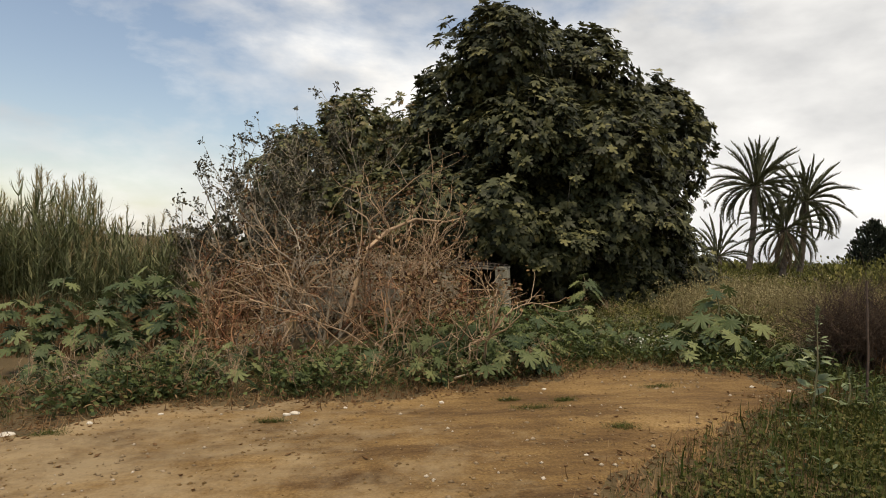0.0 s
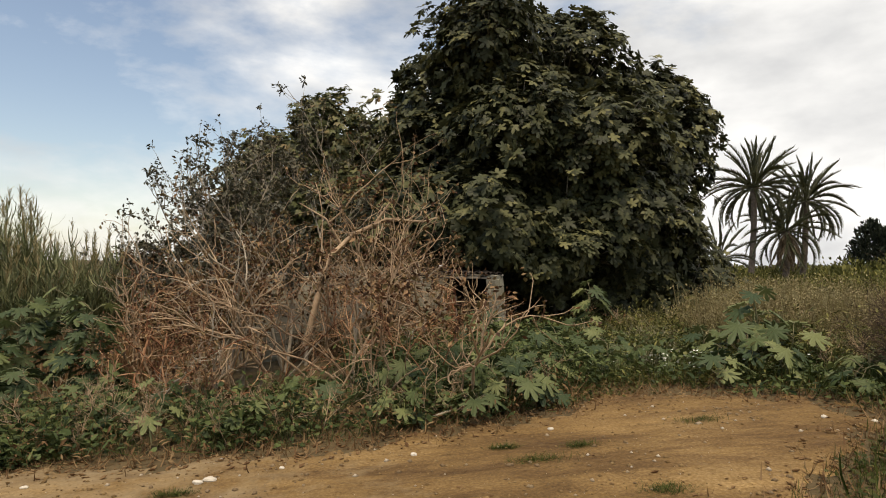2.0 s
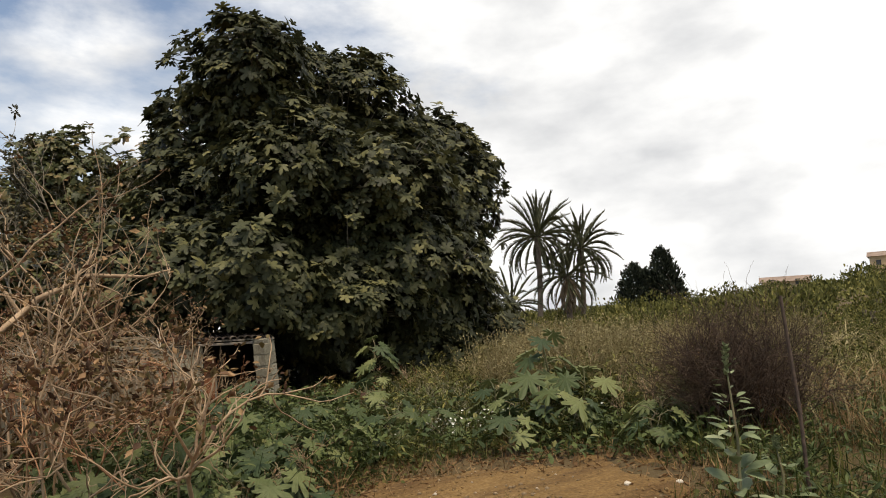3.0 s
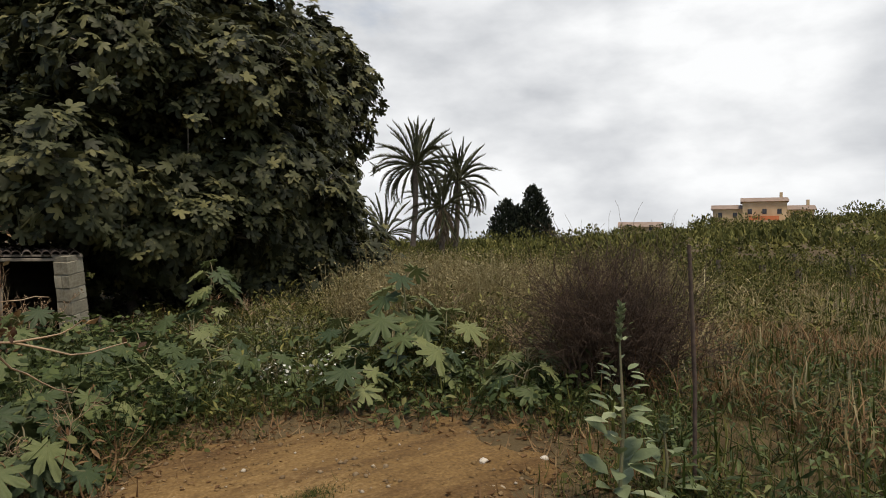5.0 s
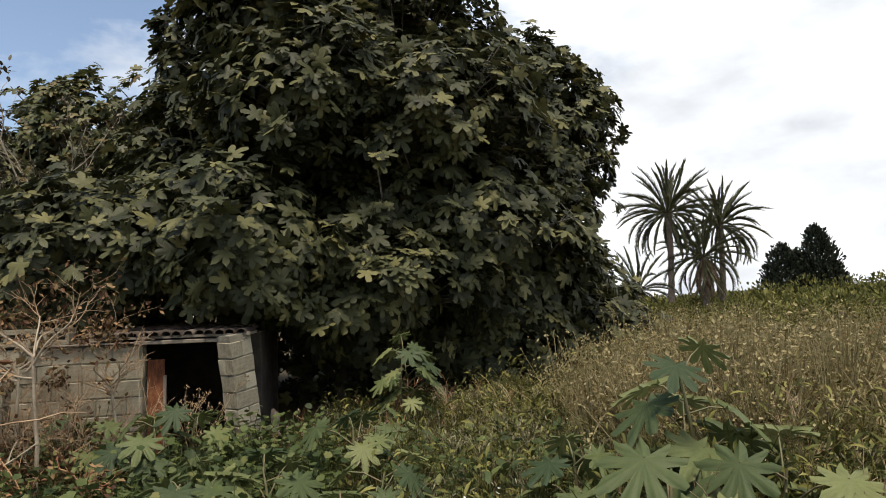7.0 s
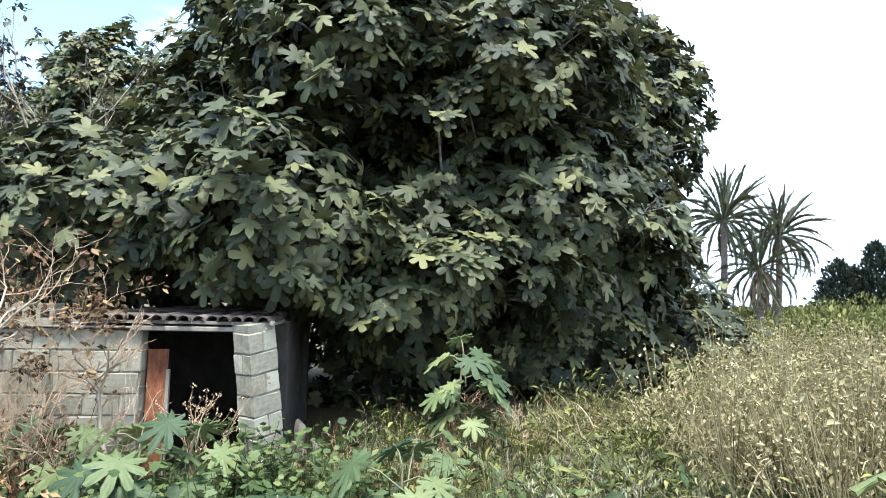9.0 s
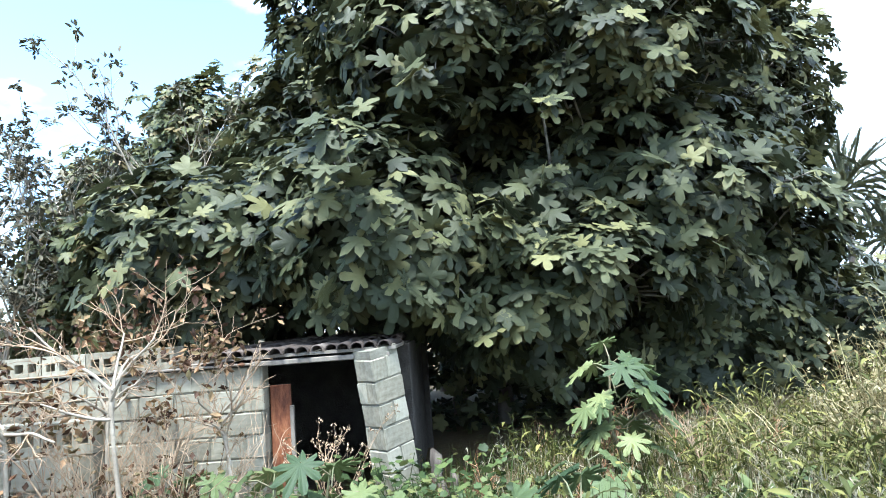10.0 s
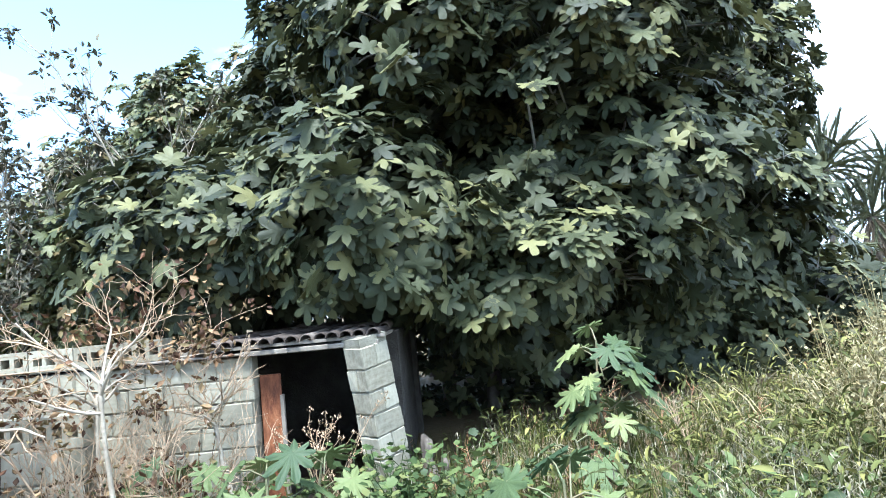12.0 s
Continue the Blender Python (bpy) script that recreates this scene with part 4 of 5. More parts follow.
# The fine dark dry bush beside the iron stake.
bush = thing("dry_bush", 5.85, 7.7, float(ground_z(5.85, 7.7)), "dense dark brown dry bush of fine twigs", "bush")
out, tips = [], []
for k in range(230):
    d = np.array([rng.normal(0, 0.22), rng.normal(0, 0.22), 1.0])
    grow(out, tips, (5.85 + rng.normal(0, 0.18), 7.7 + rng.normal(0, 0.16), 0.40), d, rng.uniform(0.5, 1.0), 0.006, 2, 0.22, 0.02, (4, 6), 0.55, 40, 0.2)
part("twig_tangle", branches_mesh("twig_tangle", out[len(out) // 8:], 3), TWIG_GREY, bush, kind="stuff")
part("stem_mass", branches_mesh("stem_mass", out[:len(out) // 8], 3), TWIG_GREY, bush, kind="stuff")
stake = Heap()
stake.tube([(4.60, 6.02, 0.2), (4.59, 6.02, 0.9), (4.54, 6.03, 1.64)], (0.012, 0.012, 0.011), 6)
single("iron_stake", stake.mesh("iron_stake", True), IRON, "rusty iron fence stake standing in the weeds", "stake")


# ---------------------------------------------------------------- castor plants
CASTOR_ME = make_mesh("leaf", CASTOR[0], CASTOR[1].ravel(), np.full(len(CASTOR[1]), 3))
CASTOR_ME.materials.append(CASTOR_LEAF)


def castor(x, y, height, leaves, size, lean=0.12):
    z = float(ground_z(x, y))
    ob = thing("castor_plant", x, y, z, "young green castor plant with large star-shaped leaves", "plant", "castor plants by the track")
    top = np.array([x + rng.normal(0, lean * height), y + rng.normal(0, lean * height), z + height * 0.85])
    base = np.array([x, y, z - 0.03])
    h = Heap()
    mid = (base + top) / 2 + rng.normal(0, 0.04, 3)
    h.tube([base, mid, top], (0.010 + 0.008 * height, 0.009 + 0.004 * height, 0.006), 6)
    turns = []
    for i in range(leaves):
        f = 0.25 + 0.75 * (i + rng.uniform(0, 0.6)) / leaves
        at = base + (top - base) * f
        a = i * 2.4 + rng.normal(0, 0.3)
        reach = size * rng.uniform(0.5, 0.95) * (1.15 - 0.5 * f)
        rise = reach * rng.uniform(0.1, 0.7)
        tip = at + np.array([math.cos(a) * reach, math.sin(a) * reach, rise])
        h.tube([at, (at + tip) / 2 + np.array([0, 0, 0.03]), tip], (0.006, 0.005, 0.004), 4)
        s = size * rng.uniform(0.7, 1.1) * (1.0 - 0.25 * f)
        along = np.array([math.cos(a), math.sin(a), -rng.uniform(0.3, 0.9)])
        upw = np.array([math.cos(a) * 0.5, math.sin(a) * 0.5, 1.0]) + rng.normal(0, 0.2, 3)
        t = leaf_turns(along[None], upw[None], np.array([s]))[0]
        turns.append((t, tip - t @ np.array([0, 0.34, 0])))
    part("stem", h.mesh("stem", True), CASTOR_STEM, ob)
    back = ob.matrix_basis.inverted()
    for t, p in turns:
        lf = new("leaf", CASTOR_ME)
        lf.parent = ob
        lf.matrix_parent_inverse = back
        lf.matrix_basis = as_matrix(t, p)
    return ob


for x, y, hgt, n, s in (
        (5.05, 9.9, 1.0, 9, 0.54), (4.2, 9.15, 0.45, 5, 0.4), (5.15, 9.3, 0.5, 5, 0.52), (4.75, 8.95, 0.4, 5, 0.52), (4.55, 9.35, 0.6, 5, 0.5),
        (3.95, 13.4, 1.1, 20, 0.36), (3.6, 13.0, 0.4, 6, 0.42), (1.5, 12.3, 0.8, 8, 0.46), (3.3, 11.7, 0.55, 7, 0.42), (2.7, 11.0, 0.5, 7, 0.42), (3.1, 10.2, 0.45, 7, 0.42),
        (2.1, 10.7, 0.6, 8, 0.42), (1.5, 10.1, 0.55, 8, 0.45), (1.0, 9.3, 0.55, 8, 0.45), (1.6, 8.9, 0.5, 8, 0.42), (0.4, 8.9, 0.5, 8, 0.42), (0.2, 7.95, 0.35, 7, 0.34), (1.0, 8.0, 0.3, 7, 0.36), (1.7, 8.45, 0.4, 8, 0.4), (1.3, 8.7, 0.5, 8, 0.42), (0.6, 9.6, 0.6, 8, 0.42), (1.9, 9.4, 0.5, 8, 0.45), (-1.3, 7.9, 0.35, 7, 0.3), (-2.1, 7.95, 0.35, 7, 0.3), (3.9, 8.75, 0.35, 6, 0.36), (3.4, 10.9, 0.4, 6, 0.4), (5.0, 7.9, 0.35, 7, 0.3), (4.5, 10.3, 0.5, 7, 0.4),
        (2.3, 9.6, 0.4, 7, 0.4), (0.0, 8.3, 0.42, 7, 0.36), (0.8, 8.4, 0.4, 7, 0.38), (1.4, 8.25, 0.38, 7, 0.38), (-0.6, 8.5, 0.4, 7, 0.36),
        (3.6, 9.9, 0.4, 6, 0.36), (4.6, 8.7, 0.35, 6, 0.32), (5.4, 8.3, 0.4, 6, 0.34), (-4.5, 9.2, 1.2, 26, 0.34), (-3.9, 9.9, 1.7, 34, 0.36), (-3.45, 9.6, 1.1, 16, 0.32), (-5.0, 9.6, 1.1, 20, 0.34), (-4.9, 8.6, 0.6, 9, 0.3),
        (-3.4, 8.9, 0.6, 14, 0.28), (-4.1, 8.9, 0.8, 18, 0.3), (-3.0, 9.2, 0.6, 12, 0.28), (-4.6, 8.4, 0.45, 10, 0.28), (-4.4, 9.7, 1.6, 30, 0.36), (-5.3, 9.3, 1.2, 22, 0.34), (-3.4, 9.6, 1.5, 26, 0.34), (-2.4, 8.8, 0.5, 10, 0.26), (-5.5, 9.9, 1.6, 16, 0.38), (-2.7, 8.3, 0.4, 8, 0.26), (-3.9, 8.2, 0.4, 8, 0.28), (1.9, 12.6, 0.75, 8, 0.42), (0.9, 12.9, 0.8, 8, 0.42)):
    castor(x, y, hgt, n, s)

# Tall seeding stalk (amaranth) by the track.
for x, y, hgt, n in ((4.05, 6.05, 0.98, 54), (4.45, 6.1, 0.4, 16)):
    z = float(ground_z(x, y))
    ob = thing("amaranth", x, y, z, "tall pale green weed with a seeding spike and narrow leaves", "weed")
    h = Heap()
    h.tube([(x, y, z - 0.02), (x + 0.03, y, z + hgt * 0.5), (x + 0.01, y + 0.02, z + hgt)], (0.011, 0.009, 0.004), 6)
    part("stem", h.mesh("stem", True), CASTOR_STEM, ob)
    lf = Heap()
    f = rng.uniform(0.1, 1.0, n) ** 0.8
    a = rng.uniform(0, 2 * math.pi, n)
    al = np.stack([np.cos(a), np.sin(a), rng.uniform(-0.3, 0.6, n)], 1)
    lf.copies(OVAL, leaf_turns(al, np.tile(UP, (n, 1)) + rng.normal(0, 0.2, (n, 3)), 0.20 * (1.12 - f)), np.stack([x + 0 * f, y + 0 * f, z + f * hgt], 1) + al * 0.05)
    part("leaves", lf.mesh("leaves"), STALK_LEAF, ob, kind="stuff")
    sp = Heap()
    m = 70
    fz = rng.uniform(0.9, 1.08, m)
    al = random_ways(m, 20, 80)
    sp.copies(CRUMPLE, leaf_turns(al, np.tile(UP, (m, 1)) + rng.normal(0, 0.4, (m, 3)), np.full(m, 0.035)), np.stack([x + 0 * fz, y + 0 * fz, z + fz * hgt], 1))
    part("seed_spike", sp.mesh("seed_spike"), STALK_LEAF, ob)


# ---------------------------------------------------------------- low growth
def weeds(name, spots, height, leaves, size, template, mat, label, spread=0.14):
    """Low leafy plants in one mesh: leaves on short stems about each spot."""
    n = len(spots)
    k = rng.integers(leaves[0], leaves[1] + 1, n)
    idx = np.repeat(np.arange(n), k)
    m = len(idx)
    hgt = rng.uniform(*height, n)[idx]
    f = rng.uniform(0.15, 1.0, m)
    way = random_ways(m, 40, 105)
    place = spots[idx] + np.stack([rng.normal(0, spread, m), rng.normal(0, spread, m), hgt * f], 1)
    s = rng.uniform(*size, m)
    h = Heap()
    h.copies(template, leaf_turns(way, np.tile(UP, (m, 1)) + rng.normal(0, 0.35, (m, 3)), s), place)
    for i in rng.permutation(m)[:m // 3]:
        h.tube([spots[idx[i]] - UP * 0.02, place[i]], (0.004, 0.003), 3)
    return single(name, h.mesh(name), mat, label, "weeds", kind="stuff")


def grass(name, spots, height, mat, label, width=1.0, tilt=(2, 32), heads=0):
    n = len(spots)
    way = random_ways(n, *tilt)
    s = rng.uniform(*height, n)
    bend = unit(np.stack([way[:, 0], way[:, 1], 0 * s], 1) + 1e-6)
    turns = leaf_turns(way, -bend, s)
    turns[:, :, 0] *= width
    h = Heap()
    h.copies(BLADE, turns, spots)
    if heads:
        k = rng.permutation(n)[:heads]
        tips_ = spots[k] + np.einsum("nij,j->ni", turns[k], np.array([0, 0.98, 0.4]))
        for j in range(4):
            al = bend[k] * 0.6 + rng.normal(0, 0.3, (len(k), 3)) - UP * 0.8
            h.copies(LANCE, leaf_turns(al, np.tile(UP, (len(k), 1)) + rng.normal(0, 0.4, (len(k), 3)), np.full(len(k), 0.055)) * np.array([0.7, 1, 1]), tips_ - UP * 0.03 * j)
    return single(name, h.mesh(name), mat, label, "grass", kind="stuff")


def tussocks(name, spots, blades, height, mat, label, spread=0.10, tilt=(3, 50), width=1.0, heads=0):
    """Clumps of arching blades about each spot, some with drooping seed heads."""
    n = len(spots)
    idx = np.repeat(np.arange(n), rng.integers(blades[0], blades[1] + 1, n))
    m = len(idx)
    tall = rng.uniform(*height, n)[idx] * rng.uniform(0.55, 1.1, m)
    way = random_ways(m, *tilt)
    at = spots[idx] + np.stack([rng.normal(0, spread, m), rng.normal(0, spread, m), np.zeros(m) - 0.02], 1)
    bend = unit(np.stack([way[:, 0], way[:, 1], 0 * tall], 1) + 1e-6)
    turns = leaf_turns(way, bend - UP * 0.2, tall)
    turns[:, :, 0] *= width
    h = Heap()
    h.copies(ARCH, turns, at)
    if heads:
        k = rng.permutation(m)[:heads]
        tip = at[k] + np.einsum("nij,j->ni", turns[k], np.array([0, 0.93, 0.58]))
        for j in range(5):
            al = bend[k] * 0.5 + rng.normal(0, 0.35, (len(k), 3)) - UP * 0.9
            t = leaf_turns(al, np.tile(UP, (len(k), 1)) + rng.normal(0, 0.4, (len(k), 3)), np.full(len(k), 0.045))
            t[:, :, 0] *= 0.8
            h.copies(LANCE, t, tip + rng.normal(0, 0.02, (len(k), 3)) - UP * 0.012 * j)
    return single(name, h.mesh(name), mat, label, "grass", kind="stuff")


def twiggy_weeds(name, spots, height, mat, label):
    """Dead branching weeds in one mesh."""
    h = Heap()
    for p in spots:
        out = []
        grow(out, [], p - UP * 0.03, (rng.normal(0, 0.25), rng.normal(0, 0.25), 1.0), rng.uniform(*height), 0.006, 2, 0.14, 0.04, (4, 6), 0.5, 42, 0.3, 4)
        for pts, rad in out:
            h.tube(pts, rad, 3)
    return single(name, h.mesh(name), mat, label, "weeds", kind="stuff")


def edge_band(inner, outer):
    def keep(x, y):
        d = -road_depth(x, y)
        return ((d > inner) & (d < outer)).astype(float)
    return keep


def clear_path(x, y):
    """Keeps the walked line free."""
    line = np.array([(-0.2, -1), (0, 1), (1.05, 3.3), (2.1, 4.6), (3.05, 6.7), (2.95, 8.0), (2.75, 8.6)])
    best = np.full(np.shape(x), 9.0)
    p = np.stack([x, y], -1)
    for s, e in zip(line[:-1], line[1:]):
        d = e - s
        t = np.clip(((p - s) @ d) / (d @ d), 0, 1)
        best = np.minimum(best, np.linalg.norm(p - s - t[..., None] * d, axis=-1))
    return best > 0.55


weeds("low_weeds", scatter(1900, -4.5, 2.6, 7.0, 9.8, lambda x, y: edge_band(0.35, 2.0)(x, y) * clear_path(x, y) * np.clip(0.35 + 0.9 * waves(2.1 * x, 1.9 * y), 0.0, 0.9)), (0.06, 0.5), (9, 17), (0.035, 0.09), MALLOW, WEED_LEAF, "green broad-leaved weeds along the track")
weeds("low_weeds", scatter(800, -4.5, 2.6, 7.0, 9.6, lambda x, y: edge_band(0.25, 1.9)(x, y) * clear_path(x, y) * np.clip(0.5 + 0.9 * waves(2.5 * x + 2, 1.4 * y), 0.0, 1)), (0.1, 0.6), (8, 16), (0.04, 0.11), LANCE, WEED_LEAF, "green narrow-leaved weeds along the track")
twiggy_weeds("dead_weeds", scatter(150, -5.0, 2.4, 7.2, 9.6, lambda x, y: edge_band(0.3, 1.9)(x, y) * clear_path(x, y)), (0.2, 0.55), TWIG_TAN, "brown dead branching weeds along the track")
weeds("low_weeds", scatter(600, -4.5, 2.6, 7.0, 9.6, lambda x, y: edge_band(0.1, 1.9)(x, y) * clear_path(x, y) * 0.6), (0.05, 0.45), (6, 12), (0.05, 0.11), LANCE, RUSSET_GRASS, "withered brown weeds among the green")
weeds("low_weeds", scatter(1300, -9, -2.4, 5.8, 9.5, lambda x, y: edge_band(0.35, 2.4)(x, y) * np.clip(0.4 + 0.9 * waves(1.7 * x, 1.5 * y), 0.05, 0.9)), (0.06, 0.36), (8, 15), (0.04, 0.10), MALLOW, WEED_LEAF, "green broad-leaved weeds along the track")
weeds("low_weeds", scatter(900, 2.4, 6.5, 7.2, 12.5, lambda x, y: edge_band(0.05, 4.2)(x, y) * clear_path(x, y) * 0.5), (0.08, 0.35), (7, 13), (0.05, 0.12), OVAL, WEED_LEAF, "green weeds among dry grass")
weeds("low_weeds", scatter(620, -0.5, 3.0, 9.4, 13.3, lambda x, y: 0.8 + 0 * x), (0.08, 0.6), (15, 26), (0.035, 0.09), MALLOW, WEED_LEAF, "green weeds before the shed")
weeds("pale_weeds", scatter(70, 1.3, 3.8, 3.0, 6.2, lambda x, y: edge_band(0.1, 1.3)(x, y) * clear_path(x, y)), (0.04, 0.2), (8, 15), (0.035, 0.075), OVAL, WEED_PALE, "pale leafy weeds in the verge", 0.06)
grass("verge_grass", scatter(42000, 0.9, 4.6, 1.2, 7.5, lambda x, y: edge_band(-0.1, 5)(x, y) * np.clip(0.12 - road_depth(x, y) * 1.0, 0.03, 1)), (0.03, 0.13), GRASS, "short green verge grass", 2.0, (20, 80))
weeds("clover", scatter(10500, 0.9, 5.2, 1.2, 10.2, lambda x, y: edge_band(0.0, 5)(x, y) * np.clip(-road_depth(x, y) * 1.1, 0.04, 1) * np.clip(0.4 + 0.9 * waves(1.5 * x, 1.7 * y), 0.04, 1)), (0.02, 0.10), (7, 12), (0.02, 0.045), ROUND, CLOVER, "low small-leaved green weeds in the verge", 0.07)
grass("verge_grass", scatter(20000, 2.9, 7.5, 1.5, 8.2, lambda x, y: edge_band(0.05, 5)(x, y) * np.clip(-road_depth(x, y) * 1.2, 0.12, 1)), (0.05, 0.17), GRASS, "short green verge grass", 1.2, (25, 78))
grass("verge_grass", scatter(9000, -9, 2.4, 6.2, 8.8, lambda x, y: edge_band(0.15, 1.1)(x, y) * np.clip(0.4 + 0.9 * waves(1.9 * x, 2.6 * y), 0.0, 1)), (0.05, 0.18), GRASS, "short green verge grass", 0.9, (10, 55))
grass("dry_grass", scatter(26000, -8, 5, 2.0, 9.3, lambda x, y: edge_band(-0.1, 0.55)(x, y) + 0.25 * edge_band(-0.4, -0.1)(x, y) + 0.6 * edge_band(0.4, 1.2)(x, y) * (x > 1.5)), (0.04, 0.15), RUSSET_GRASS, "trodden brown dead grass on the track's edge", 3.2, (40, 86))
tussocks("dry_grass", scatter(300, 2.9, 7.5, 9.6, 14.6, lambda x, y: clear_path(x, y) * np.clip(0.3 + 0.7 * waves(0.9 * x + 1, 0.8 * y), 0.05, 1)), (18, 46), (0.22, 0.5), STRAW, "straw-coloured dry grass with drooping seed heads", 0.14, (3, 65), 0.6, 6500)
tussocks("dry_grass", scatter(150, 5.0, 12, 7.8, 15, lambda x, y: edge_band(0.8, 12)(x, y) * np.clip(0.35 + 0.7 * waves(0.6 * x, 0.9 * y), 0.05, 1)), (16, 50), (0.3, 0.7), DRY_GRASS, "straw-coloured dry grass with drooping seed heads", 0.16, (3, 50), 1.0, 2500)
tussocks("russet_grass", scatter(230, 5.4, 10, 4.6, 9.0, lambda x, y: edge_band(0.9, 9)(x, y) * np.clip(0.5 + 0.6 * waves(1.3 * x, 1.1 * y), 0.1, 1)), (20, 50), (0.25, 0.6), RUSSET_GRASS, "reddish-brown dry grass beside the bush", 0.16, (3, 50), 1.0)
weeds("low_weeds", scatter(1300, 3.0, 11, 8.6, 15.5, lambda x, y: edge_band(0.4, 12)(x, y) * clear_path(x, y) * np.clip(0.5 + 0.5 * waves(0.8 * x, 1.1 * y), 0.1, 1)), (0.12, 0.5), (12, 22), (0.06, 0.13), LANCE, SCRUB_LEAF, "olive-green weeds among the dry grass", 0.16)
weeds("low_weeds", scatter(420, 4.4, 9, 5.0, 9.0, lambda x, y: edge_band(0.4, 12)(x, y) * clear_path(x, y)), (0.08, 0.3), (10, 18), (0.05, 0.11), LANCE, WEED_LEAF, "low green weeds in the verge", 0.16)
twiggy_weeds("dead_weeds", scatter(44, 4.3, 8.5, 8.0, 13, lambda x, y: edge_band(0.7, 9)(x, y)), (0.25, 0.6), TWIG_TAN, "brown dead branching weeds among the dry grass")
twiggy_weeds("dead_weeds", scatter(22, 2.2, 5.2, 12.6, 15.2, lambda x, y: 0.8 + 0 * x), (0.25, 0.55), TWIG_RED, "brown dead branching weeds under the fig tree")
grass("meadow_grass", scatter(16000, 1.8, 8.0, 8.9, 14.8, lambda x, y: clear_path(x, y) * 0.8), (0.1, 0.36), GRASS, "green grass among the dry stalks", 0.7, (5, 55))
grass("field_grass", scatter(32000, 3, 34, 9, 40, lambda x, y: ((x > 8.0) | (y > 21)) * np.clip(0.5 + 0.6 * waves(0.35 * x, 0.3 * y), 0.1, 1)), (0.25, 0.6), GRASS, "tall green field grass", 1.6, (3, 55))
grass("field_grass", scatter(6000, 4, 34, 7, 40, lambda x, y: ((x > 8.5) | (y > 21)) * np.clip(0.4 - 0.6 * waves(0.35 * x, 0.3 * y), 0.05, 1)), (0.25, 0.6), DRY_GRASS, "tall dry field grass", 1.3, (3, 50))
weeds("field_scrub", scatter(1500, 6.0, 34, 8.0, 42, lambda x, y: ((x > 7.0) | (y > 21)) * np.clip(0.5 + 0.6 * waves(0.3 * x + 2, 0.33 * y), 0.1, 1)), (0.2, 0.6), (40, 60), (0.05, 0.11), CRUMPLE, SCRUB_LEAF, "tangled green weeds over the field", 0.4)
weeds("field_scrub", scatter(260, 6.0, 26, 7.5, 34, lambda x, y: ((x > 7.0) | (y > 21)) * np.clip(0.4 - 0.6 * waves(0.3 * x + 2, 0.33 * y), 0.1, 1)), (0.35, 0.9), (30, 46), (0.08, 0.16), LANCE, RUSSET_GRASS, "withered brown weeds over the field", 0.3)
grass("field_grass", scatter(9000, -14, -3.5, 10.6, 14, lambda x, y: edge_band(0.6, 9)(x, y)), (0.3, 0.8), RUSSET_GRASS, "brown dry grass below the reeds", 0.8, (3, 40))
weeds("field_scrub", scatter(420, 6.5, 20, 11, 30, lambda x, y: ((x > 0.42 * y + 1.2)) * np.clip(0.5 + 0.7 * waves(0.5 * x, 0.4 * y + 1), 0.1, 1)), (0.3, 1.1), (80, 120), (0.035, 0.08), CRUMPLE, SCRUB_LEAF, "tall yellow-green scrub beside the fig tree", 0.3)
tussocks("dry_grass", scatter(240, 6.0, 16, 9, 24, lambda x, y: (x > 0.35 * y + 1.5) * np.clip(0.4 + 0.8 * waves(0.5 * x + 2, 0.6 * y), 0.05, 1)), (20, 50), (0.5, 1.1), DRY_GRASS, "tall golden dry grass in the field", 0.2, (3, 40), 1.0, 3000)
weeds("low_weeds", scatter(620, 4.6, 10, 9.0, 15.0, lambda x, y: np.clip(0.5 + 0.7 * waves(1.1 * x + 2, 0.9 * y), 0.1, 1) * (x > 4.9)), (0.2, 0.75), (26, 44), (0.05, 0.12), LANCE, SCRUB_LEAF, "yellow-green weeds among the golden grass", 0.18)
twiggy_weeds("dead_weeds", scatter(75, -1.2, 1.12, 12.6, 13.5, lambda x, y: 0.95 + 0 * x), (0.5, 1.05), TWIG_TAN, "brown dead branching weeds against the block wall")
weeds("withered_weeds", scatter(80, -1.6, 1.1, 12.5, 13.5, lambda x, y: 0.9 + 0 * x), (0.3, 0.95), (18, 34), (0.03, 0.08), CRUMPLE, DEAD_LEAF, "withered brown weeds against the block wall", 0.14)
weeds("feathery_weeds", scatter(260, 5.4, 8.6, 10.2, 13.8, lambda x, y: np.clip(1.25 - np.hypot((x - 6.5) / 1.7, (y - 11.8) / 1.8), 0, 1)), (0.35, 1.0), (100, 150), (0.02, 0.05), CRUMPLE, DRY_GRASS, "feathery golden seeding weeds beside the fig tree", 0.16)
tussocks("dry_grass", scatter(150, 5.3, 8.4, 10.4, 14.4, lambda x, y: np.clip(1.2 - np.hypot((x - 6.3) / 1.9, (y - 12.0) / 1.9), 0, 1)), (18, 40), (0.45, 0.95), DRY_GRASS, "tall golden dry grass beside the fig tree", 0.16, (3, 45), 1.0, 2200)
weeds("feathery_weeds", scatter(420, 6.0, 15, 12, 21, lambda x, y: (x > 0.42 * y + 0.6) * np.clip(0.5 + 0.7 * waves(0.7 * x, 0.6 * y + 1), 0.05, 1)), (0.35, 1.0), (60, 95), (0.03, 0.06), CRUMPLE, DRY_GRASS, "feathery golden seeding weeds over the field", 0.22)
weeds("feathery_weeds", scatter(330, 5.0, 10.5, 10.5, 17, lambda x, y: (x > 0.45 * y - 0.6) * np.clip(0.35 + 0.9 * waves(0.9 * x, 0.8 * y + 2), 0.05, 1)), (0.5, 1.2), (110, 170), (0.02, 0.055), CRUMPLE, DRY_GRASS, "feathery golden seeding weeds beside the fig tree", 0.17)
